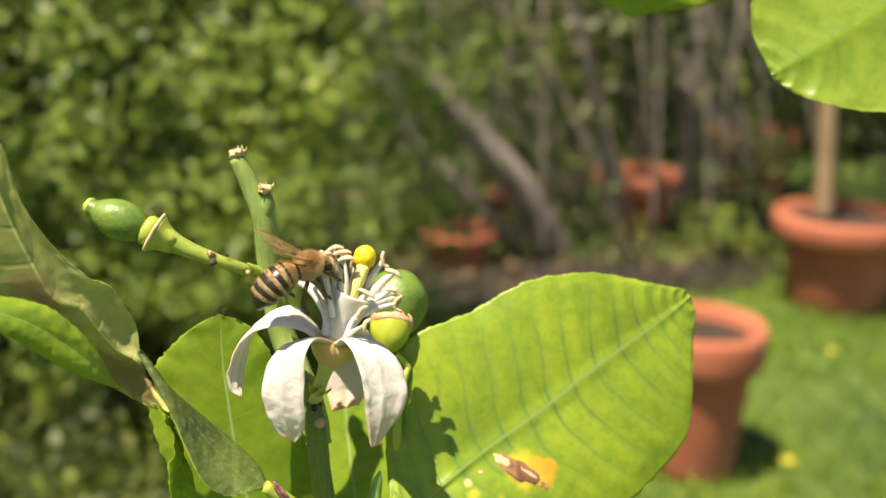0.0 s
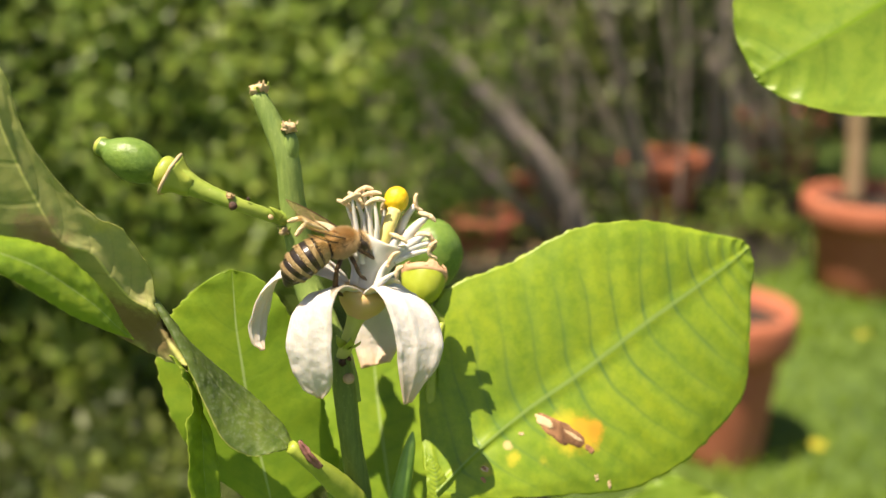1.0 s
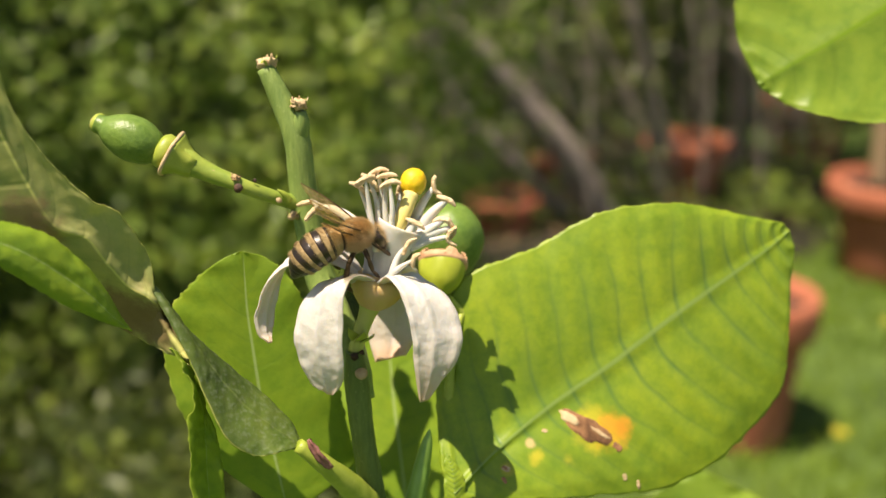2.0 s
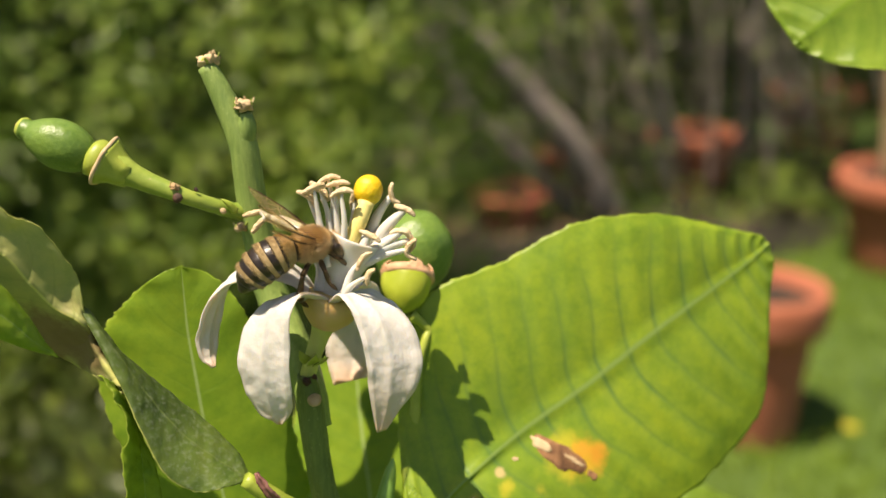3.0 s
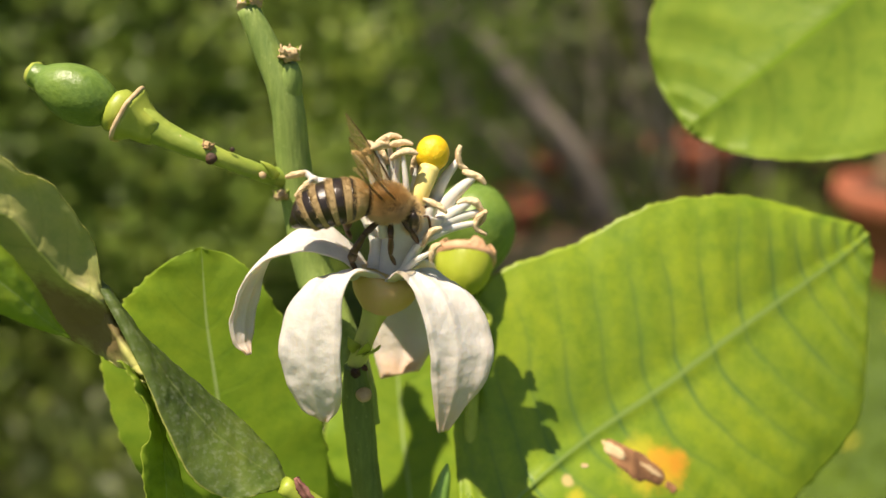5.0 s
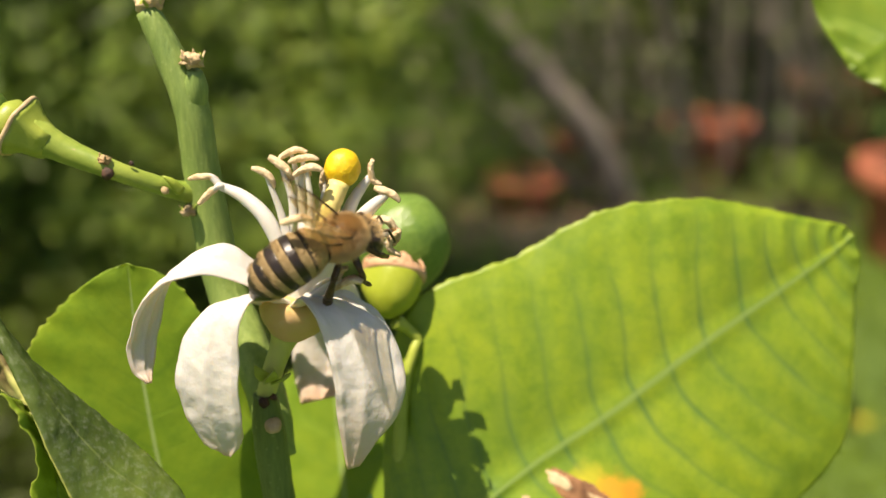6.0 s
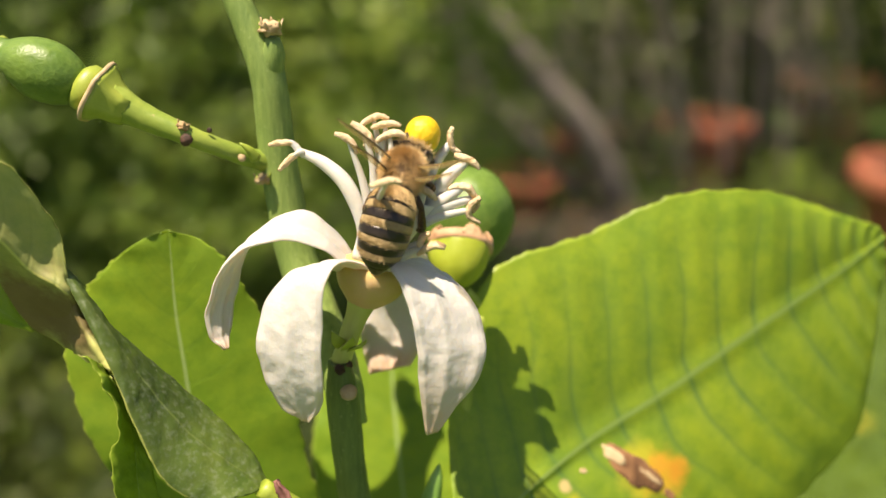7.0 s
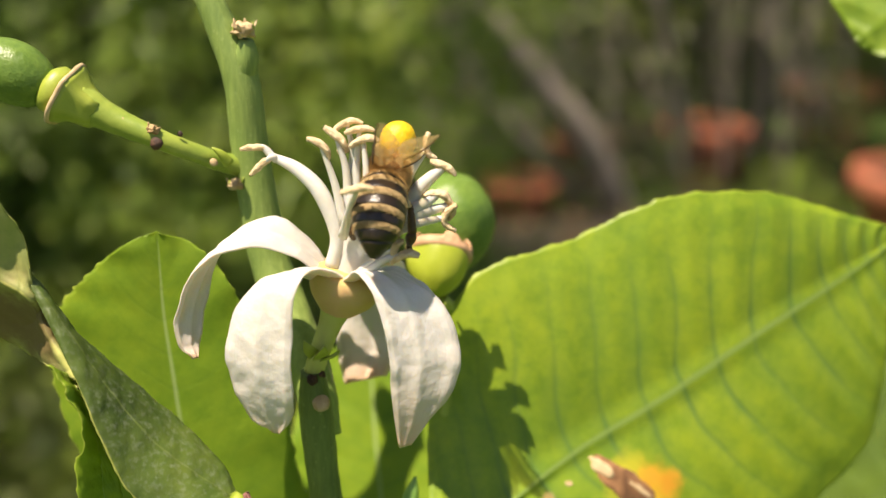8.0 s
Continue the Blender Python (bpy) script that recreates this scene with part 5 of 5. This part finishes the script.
leaf_cloud("hedge_top", 22000, hedge_body(-2.0, -0.16, 1.46, 1.3, 2.04), 0.03, M_HEDGE, "", "", 13, parent=hedge)
# Near-black sheet standing for the shaded gaps between hedge leaves.
M_GAP_SHADE = plain_mat("hedge_gap_shade", (0.012, 0.02, 0.007), (0.03, 0.045, 0.014), 0.9, 30, 0.9, 0.02)
mesh_ob("gap_shade_wall", *lumpy_wall(-2.0, -0.22, 0.0, 1.42, 1.52, 2, 0.16), M_GAP_SHADE, hedge)

backdrop_hedge = thing("tall_hedge", (0.5, 4.6, 0), "tall green hedge closing the garden, shade put into its colour", "hedge")
leaf_cloud("hedge_leaves", 14000, hedge_face(-3.5, 5.0, 0.0, 2.6, 4.5, 0.4, 9, 0.25), 0.06, M_LEAF_SHADED, "", "", 7, parent=backdrop_hedge)
leaf_cloud("hedge_top", 22000, hedge_body(-3.5, 5.0, 2.55, 4.6, 5.38), 0.07, M_LEAF_SHADED, "", "", 17, parent=backdrop_hedge)
# Same painted-shade sheet behind the tall hedge's leaves.
mesh_ob("gap_shade_wall", *lumpy_wall(-3.5, 5.0, 0.0, 2.5, 4.85, 9, 0.25, 60, 24), M_GAP_SHADE, backdrop_hedge)

# bare soil along the foot of the hedge, its brown darkened to hold shade
M_BED_SHADED = plain_mat("bed_soil_shaded", (0.012, 0.010, 0.007), (0.036, 0.029, 0.02), 0.95, 26, 1.0, 0.02)
sv, sf = [], []
for i in range(41):
    for j in range(11):
        x = -2.2 + 2.45 * i / 40
        y = 0.78 + 0.9 * j / 10 + 0.06 * noise.noise((x * 3, j * 0.3, 7.0)) * (j == 0)
        rim = j in (0, 10) or i in (0, 40)
        sv.append((x, y, -0.03 if rim else 0.045 + 0.02 * noise.noise((x * 7, y * 7, 2.0))))
for i in range(40):
    for j in range(10):
        q = i * 11 + j
        sf.append((q, q + 11, q + 12, q + 1))
tagged(mesh_ob("hedge_bed", sv, sf, M_BED_SHADED), "bare brown soil strip along the hedge, darkened for shade", "soil bed", kind="structure")


# Dark leaves added in place of the shaded hedge foot, facing off the sun.
def at_foot(rng, n):
    x, y = rng.uniform(-2.0, 0.15, n), rng.uniform(0.72, 1.3, n)
    top = 0.16 + 0.2 * np.array([noise.noise((a * 4.0, b * 4.0, 5.0)) + 0.6 for a, b in zip(x, y)])
    return np.stack([x, y, 0.03 + top * rng.rand(n)], 1), np.tile([0.0, -0.9, 0.1], (n, 1))


leaf_cloud("foot_shade_leaves", 8000, at_foot, 0.032, M_LEAF_SHADED, "added dark leaves standing for shade at the hedge foot", "ground cover", 43)

# dark bed with leaf litter, added under the shrub for its shaded twigs
bv, bf = [], []
for i in range(15):
    for j in range(60):
        a, q = 6.28318 * j / 60, i / 14
        k = 1 + 0.12 * noise.noise((math.cos(a) * 2, math.sin(a) * 2, 5.0))
        x, y = 0.62 + math.cos(a) * 1.1 * q * k, 3.45 + math.sin(a) * 1.22 * q * k
        x -= max(0.0, 3.2 - y) * 0.5
        bv.append((x, y, 0.055 * (1 - q**4) - 0.012 * (i == 14) + 0.012 * noise.noise((x * 6, y * 6, 0)) * (1 - q)))
for i in range(14):
    for j in range(60):
        p, q = i * 60 + j, i * 60 + (j + 1) % 60
        bf.append((p, p + 60, q + 60, q))
tagged(mesh_ob("added_dark_bed", bv, bf, M_BED_SHADED), "added dark grey-brown bed standing for shaded twigs under the shrub", "soil bed", kind="structure")


def litter(rng, n):
    a, q = rng.uniform(0, 6.283, n), np.sqrt(rng.rand(n)) * 0.95
    return np.stack([0.62 + np.cos(a) * q - np.maximum(0, 3.2 - (3.45 + np.sin(a) * 1.15 * q)) * 0.5, 3.45 + np.sin(a) * 1.15 * q, 0.06 + 0.02 * rng.rand(n)], 1), np.tile([0.0, 0.0, 1.0], (n, 1))


M_LITTER = foliage_mat("dry_litter", [(0.08, 0.055, 0.03), (0.15, 0.10, 0.06), (0.24, 0.18, 0.12)], 0.8, 0.1)
leaf_cloud("leaf_litter", 1200, litter, 0.035, M_LITTER, "dry brown leaf litter on the soil bed", "leaf litter", 41)

# many-stemmed shrub with bare grey branches
shrub = thing("shrub", (0.55, 3.0, 0), "many-stemmed shrub with bare grey branches", "shrub")
rngs = random.Random(17)


def wood(name, pts, radii, n=16, sides=8, lump=0.15, seed=0, mat=None):
    return mesh_ob(name, *tube(pts, radii, n, sides, lump, seed), mat or M_BARK, shrub)


wood("trunk", [(0.55, 2.86, 0.0), (0.40, 2.75, 0.275), (0.267, 2.70, 0.437), (0.128, 2.65, 0.605), (-0.025, 2.6, 0.735), (-0.17, 2.55, 0.99)], [0.056, 0.048, 0.043, 0.040, 0.036, 0.028], 24, 10, 0.2, 1)
wood("trunk", [(0.44, 2.9, 0.0), (0.30, 2.75, 0.20), (0.17, 2.68, 0.33), (0.02, 2.6, 0.52), (-0.05, 2.55, 0.9)], [0.028, 0.024, 0.021, 0.018, 0.012], 20, 9, 0.2, 4)
wood("trunk", [(1.10, 3.5, 0.0), (1.13, 3.45, 0.3), (1.10, 3.4, 0.65), (1.18, 3.35, 1.3)], [0.05, 0.04, 0.038, 0.028], 20, 10, 0.12, 2)
wood("trunk", [(0.80, 3.1, 0.0), (0.72, 3.0, 0.3), (0.60, 2.9, 0.7), (0.42, 2.8, 1.3)], [0.026, 0.02, 0.016, 0.012], 20, 9, 0.12, 3)
for k in range(90):
    x, y, z = rngs.uniform(0.0, 1.3), rngs.uniform(2.5, 3.5), rngs.uniform(0.03, 0.55)
    dx, dz = rngs.gauss(-0.16, 0.11), rngs.uniform(0.3, 0.9)
    wood("twig", [(x, y, z), (x + dx * 0.4, y - 0.05, z + dz * 0.5), (x + dx, y - rngs.uniform(0, 0.2), z + dz)], [rngs.uniform(0.004, 0.008), 0.005, 0.002], 8, 6, 0.2, k)


def shrub_cloud(rng, n):
    x, y, z = rng.uniform(-0.15, 1.7, n), rng.uniform(2.7, 3.7, n), rng.uniform(0.12, 1.25, n) ** 0.7
    z = z + np.where((np.abs(x - 0.9) < 0.22) & (y < 3.35), 0.35, 0.0)
    return np.stack([x, y, z], 1), np.tile([0.0, -0.4, 0.8], (n, 1))


def low_growth(rng, n):
    x, y = rng.uniform(-0.1, 1.35, n), rng.uniform(2.75, 3.4, n)
    lump = np.array([max(0.0, noise.noise((a * 3.2, b * 3.2, 11.0))) for a, b in zip(x, y)])
    return np.stack([x, y, 0.05 + 0.55 * lump * rng.rand(n)], 1), np.tile([0.0, -0.5, 0.8], (n, 1))


leaf_cloud("low_growth", 2200, low_growth, 0.035, M_HEDGE, "", "", 29, parent=shrub)
leaf_cloud("foliage", 7500, shrub_cloud, 0.04, M_OLIVE, "", "", 21, parent=shrub)


# Leaf mass added above the view to throw shade on shrub and pots.
def unseen_crown(rng, n):
    d = rng.normal(0, 1, (n, 3))
    d /= np.linalg.norm(d, axis=1, keepdims=True)
    r = rng.rand(n)[:, None] ** 0.4
    p = np.array([1.25, 3.5, 1.85]) + d * r * np.array([1.9, 0.9, 0.55])
    return p, d * 0.5 + [0, 0, 0.6]


leaf_cloud("unseen_crown", 5600, unseen_crown, 0.065, M_LEAF_SHADED, "", "", 23, parent=shrub)


def flower_pot(x, y, h, r, label, group="terracotta pots"):
    """A terracotta pot: tapered wall, thick rolled rim, soil inside."""
    e = thing("flower_pot", (x, y, 0), label, "plant pot", group)
    prof = [(r * 0.64, 0.0), (r * 0.67, 0.012), (r * 0.80, h * 0.66), (r * 0.82, h * 0.74), (r * 0.965, h * 0.75), (r, h * 0.79), (r, h * 0.94), (r * 0.975, h), (r * 0.90, h), (r * 0.88, h * 0.93), (r * 0.86, h * 0.88), (0.02, h * 0.88)]
    mesh_ob("body", *lathe(prof, (x, y, 0), sides=44), M_TERRA, e, "weathered orange-red terracotta")
    mesh_ob("soil", *lathe([(r * 0.865, h * 0.87), (r * 0.8, h * 0.905), (r * 0.4, h * 0.915), (0.01, h * 0.92)], (x, y, 0), sides=30, lump=0.06), M_SOIL, e)
    return e


flower_pot(1.295, 2.47, 0.275, 0.197, "large terracotta pot holding a slim young tree")
flower_pot(0.58, 1.52, 0.30, 0.118, "terracotta pot standing on the lawn")
flower_pot(0.85, 3.12, 0.27, 0.15, "terracotta pot under the shrub")
flower_pot(1.60, 4.0, 0.28, 0.20, "shaded wide terracotta pot")
flower_pot(0.20, 2.75, 0.16, 0.115, "low terracotta pot beside the hedge")
flower_pot(0.45, 3.25, 0.20, 0.12, "shaded terracotta pot under the shrub")

young = thing("young_tree", (1.235, 2.47, 0.25), "slim tan stemmed young tree in a pot", "tree")
mesh_ob("trunk", *tube([(1.235, 2.47, 0.24), (1.215, 2.47, 0.5), (1.19, 2.46, 0.8), (1.15, 2.45, 1.3)], [0.026, 0.024, 0.022, 0.018], 20, 12, 0.08, 5), M_STAKE, young)


def young_crown(rng, n):
    d = rng.normal(0, 1, (n, 3))
    d /= np.linalg.norm(d, axis=1, keepdims=True)
    return np.array([1.13, 2.45, 1.75]) + d * (rng.rand(n)[:, None] ** 0.4) * np.array([0.4, 0.35, 0.32]), d


leaf_cloud("unseen_crown", 900, young_crown, 0.07, M_HEDGE, "", "", 31, parent=young)

# grass of the lawn, and small yellow flowers in it
rg = np.random.RandomState(5)
n = 26000
gx, gy = rg.uniform(-0.3, 2.6, n), rg.uniform(0.75, 3.6, n)
gh = rg.uniform(0.02, 0.06, n)
ga = rg.uniform(0, 6.28, n)
lean = rg.normal(0, 0.022, (n, 2))
base = np.stack([gx, gy, np.zeros(n) - 0.01], 1)
wd = 0.0028
s = np.stack([np.cos(ga) * wd, np.sin(ga) * wd, np.zeros(n)], 1)
midp = base + np.stack([lean[:, 0] * 0.4, lean[:, 1] * 0.4, gh * 0.6], 1)
tip = base + np.stack([lean[:, 0], lean[:, 1], gh], 1)
gv = np.stack([base - s, base + s, midp + s * 0.8, midp - s * 0.8, tip], 1).reshape(-1, 3)
gq = np.arange(n)[:, None] * 5
gme = bpy.data.meshes.new("grass")
gme.from_pydata(gv.tolist(), [], (gq + [0, 1, 2]).tolist() + (gq + [0, 2, 3]).tolist() + (gq + [3, 2, 4]).tolist())
gme.materials.append(M_GRASS)
tagged(new("grass", gme), "short green lawn grass", "grass", kind="stuff")


def dandelion(x, y, seed):
    e = thing("yellow_flower", (x, y, 0), "small yellow wild flower in the lawn", "flower", "yellow flowers in the lawn")
    mesh_ob("stalk", *tube([(x, y, -0.01), (x + 0.004, y, 0.03), (x, y, 0.06)], [0.0018, 0.0015, 0.0014], 6, 6), M_GRASS, e)
    v, f = [], []
    rr = random.Random(seed)
    for k in range(22):
        a = k * 2.4
        r = 0.006 + 0.014 * (k / 22)
        z = 0.066 - 0.006 * (k / 22)
        c, sn = math.cos(a), math.sin(a)
        o = len(v)
        v += [(x + c * 0.002, y + sn * 0.002, 0.06), (x + c * r * 0.6 - sn * 0.003, y + sn * r * 0.6 + c * 0.003, z), (x + c * r, y + sn * r, z + rr.uniform(-0.002, 0.003)), (x + c * r * 0.6 + sn * 0.003, y + sn * r * 0.6 - c * 0.003, z)]
        f += [(o, o + 1, o + 2), (o, o + 2, o + 3)]
    mesh_ob("petals", v, f, M_YELLOW, e, smooth=False)


for k, (x, y) in enumerate([(0.727, 1.42), (1.05, 1.95), (1.4, 1.75)]):
    dandelion(x, y, k)


# ---------------------------------------------------------------- what moves
BEE_ROWS = [
    (0, (-0.7, -0.3, 25.1), (0.83, 0.37, 0.42), (-0.24, -0.45, 0.86)),
    (0.5, (-1.7, -0.3, 19.1), (0.95, 0.31, 0.03), (0.08, -0.31, 0.95)),
    (1, (-0.0, -0.3, 20.2), (0.87, 0.28, 0.40), (-0.26, -0.43, 0.87)),
    (1.5, (0.8, -0.3, 19.7), (0.94, 0.22, 0.25), (-0.16, -0.37, 0.91)),
    (1.7, (0.2, -0.3, 19.2), (0.93, 0.25, 0.27), (-0.16, -0.38, 0.91)),
    (2.8, (0.2, -0.3, 20.0), (0.83, 0.32, 0.46), (-0.29, -0.46, 0.84)),
    (3, (0.9, -0.2, 19.9), (0.88, 0.34, 0.32), (-0.17, -0.40, 0.90)),
    (3.5, (1.4, -0.2, 21.5), (0.98, 0.21, -0.03), (0.10, -0.31, 0.95)),
    (4, (1.6, -0.2, 20.7), (0.97, 0.19, 0.12), (-0.05, -0.34, 0.94)),
    (4.5, (2.5, -0.2, 21.6), (0.98, 0.19, 0.00), (0.06, -0.32, 0.95)),
    (4.7, (1.7, -0.2, 21.0), (0.99, 0.15, -0.07), (0.12, -0.31, 0.94)),
    (5.8, (8.4, -2.6, 21.2), (0.86, 0.32, 0.41), (-0.10, -0.67, 0.73)),
    (6, (7.9, -2.5, 20.4), (0.85, 0.37, 0.38), (-0.04, -0.68, 0.74)),
    (6.5, (6.9, -2.4, 20.5), (0.64, 0.69, 0.34), (0.10, -0.52, 0.85)),
    (7, (5.7, -0.2, 22.5), (0.26, 0.50, 0.83), (0.02, -0.86, 0.51)),
    (7.5, (6.0, 2.1, 21.4), (0.10, 0.89, 0.44), (0.07, -0.45, 0.89)),
    (8, (6.5, 2.2, 22.3), (0.06, 0.92, 0.38), (0.05, -0.38, 0.92)),
]
SWAY_ROWS = [
    (0, (-2.2, -0.1, 0.7)),
    (0.5, (-1.0, -2.0, -1.8)),
    (1, (-0.2, 0.4, 0.7)),
    (1.5, (0.0, 0.0, 0.0)),
    (1.7, (0.4, 0.0, 0.4)),
    (2.8, (0.2, -0.0, 1.9)),
    (3, (-0.1, 2.1, 4.9)),
    (3.5, (-4.3, 1.0, 2.9)),
    (4, (-2.6, 5.1, 5.4)),
    (4.5, (-1.2, 2.8, 3.1)),
    (4.7, (-1.4, 1.4, 2.7)),
    (5.8, (-2.8, 2.2, 3.3)),
    (6, (-1.8, -1.2, -0.8)),
    (6.5, (1.9, 3.3, 3.2)),
    (7, (1.6, 5.7, 6.5)),
    (7.5, (-2.9, 2.5, 3.1)),
    (8, (2.5, 3.5, 2.9)),
]
# place of the back leaf's tip
BACK_ROWS = [
    (0, (-15.2, 7.8, 14.9)),
    (1, (-16.5, 7.8, 14.1)),
    (1.5, (-15.7, 7.8, 14.6)),
    (3, (-16.4, 7.8, 14.8)),
    (3.5, (-17.2, 7.8, 13.2)),
    (4, (-18.4, 7.8, 12.4)),
    (4.5, (-18.4, 7.8, 13.5)),
    (6, (-15.2, 7.8, 14.1)),
    (6.5, (-16.3, 7.8, 14.9)),
    (7, (-18.5, 7.8, 14.2)),
    (7.5, (-17.0, 7.8, 14.7)),
    (8, (-16.7, 7.8, 14.6)),
]
LEAF_ROWS = [
    (0, (79.9, 40.0, 48.0)),
    (0.5, (70.4, 40.0, 35.5)),
    (1, (67.6, 40.0, 36.8)),
    (1.5, (62.5, 40.0, 32.9)),
    (1.7, (61.7, 40.0, 32.7)),
    (2.8, (64.0, 40.0, 29.1)),
    (3, (67.5, 40.0, 36.8)),
    (3.5, (50.1, 40.0, 23.2)),
    (4, (64.2, 40.0, 32.8)),
    (4.5, (48.3, 40.0, 20.9)),
    (4.7, (41.2, 40.0, 20.2)),
    (5.8, (56.8, 40.0, 27.1)),
    (6, (67.0, 40.0, 28.8)),
    (6.5, (63.7, 40.0, 29.8)),
    (7, (71.7, 40.0, 32.2)),
    (7.5, (68.5, 40.0, 31.7)),
    (8, (61.8, 40.0, 30.5)),
]


def facing(place, ahead, up):
    """A pose with x ahead and z up."""
    x = Vector(ahead).normalized()
    y = Vector(up).cross(x).normalized()
    z = x.cross(y)
    m = Matrix((x, y, z)).transposed().to_4x4()
    m.translation = W(place)
    return m


# directions of the wings' span and chord, ahead, to the left and up of the bee: its left pair, its right pair
WING_ROWS = [
    (0.0, ((-0.55, 0.25, 0.80), (-0.50, -0.84, 0.1)), ((-0.55, -0.25, 0.80), (-0.50, 0.84, 0.1))),
    (4.7, ((-0.50, 0.25, 0.83), (-0.50, -0.84, 0.1)), ((-0.50, -0.25, 0.83), (-0.50, 0.84, 0.1))),
    (6.0, ((-0.40, 0.15, 0.90), (-0.25, -0.95, 0.0)), ((-0.45, -0.20, 0.87), (-0.25, 0.95, 0.1))),
    (6.2, ((-0.25, 0.15, 0.95), (-0.7, -0.65, -0.1)), ((-0.15, -0.88, 0.40), (-0.95, 0.15, 0.1))),
    (6.6, ((-0.30, 0.25, 0.92), (-0.7, -0.65, 0.0)), ((0.10, -0.97, 0.05), (-0.97, -0.1, 0.15))),
    (7.0, ((0.0, 0.50, 0.87), (-0.6, -0.75, 0.2)), ((0.0, -0.60, 0.80), (-0.6, 0.75, 0.3))),
    (7.5, ((-0.50, -0.05, 0.86), (-0.3, -0.95, -0.2)), ((-0.50, -0.45, 0.74), (-0.3, 0.85, 0.3))),
    (8.0, ((-0.55, -0.12, 0.82), (-0.25, -0.95, -0.3)), ((-0.55, -0.40, 0.73), (-0.25, 0.88, 0.3))),
]


def wing_frame(span, chord):
    """A turned frame: x along the span, z off the membrane."""
    x = Vector(span).normalized()
    z = x.cross(Vector(chord)).normalized()
    return Matrix((x, z.cross(x), z)).transposed()


def motions():
    walk(bee, [(t, facing(p, a, u)) for t, p, a, u in BEE_ROWS])
    for w_ob, r0, side, span, chord in wings:
        root = Matrix.Translation(Vector(r0) * (MM * 1.08))
        rest = wing_frame(span, chord)
        rows = []
        for t, left, right in WING_ROWS:
            rows.append((t, root @ (wing_frame(*(left if side > 0 else right)) @ rest.inverted()).to_4x4() @ root.inverted()))
        walk(w_ob, rows)
    hinge = W((12.1, -1.2, -17.3)) - branch.location
    about = Matrix.Translation(hinge)
    walk(big_leaf, [(t, about @ Matrix.Rotation(radians(Vector(w).length), 4, Vector(w) if Vector(w).length > 0 else Vector((1, 0, 0))) @ about.inverted()) for t, w in SWAY_ROWS])
    walk(back_leaf, [(t, Matrix.Translation((Vector(p) - Vector(L2M[-1])) * MM)) for t, p in BACK_ROWS])
    for k, early in ((13, (1.6, 1.0, 24.6)), (14, (7.4, 0.4, 19.4))):
        tip, root = Vector(STAMENS[k][0]), Vector(STAMENS[k][1])
        swing = (tip - root).rotation_difference(Vector(early) - root).to_matrix().to_4x4()
        foot = Matrix.Translation(W(root) - branch.location - flower.location)
        up = foot @ swing @ foot.inverted()
        walk(made_stamens[k], [(0, up), (4.7, up), (5.8, Matrix.Identity(4)), (8, Matrix.Identity(4))])
    foot = Matrix.Translation(W((1.4, 1.4, 13.6)) - branch.location - flower.location)
    pressed = foot @ Matrix.Rotation(radians(-8), 4, "Y") @ Matrix.Rotation(radians(-22), 4, "X") @ foot.inverted()
    for piece in (bent, bent_a, bent_b):
        walk(piece, [(0, pressed), (4.7, pressed), (5.8, Matrix.Identity(4)), (8, Matrix.Identity(4))])
    walk(hanging, [(t, Matrix.Translation(W(p)) @ Matrix.Rotation(radians(9 if t < 2 else 0), 4, "Y")) for t, p in LEAF_ROWS])


motions()
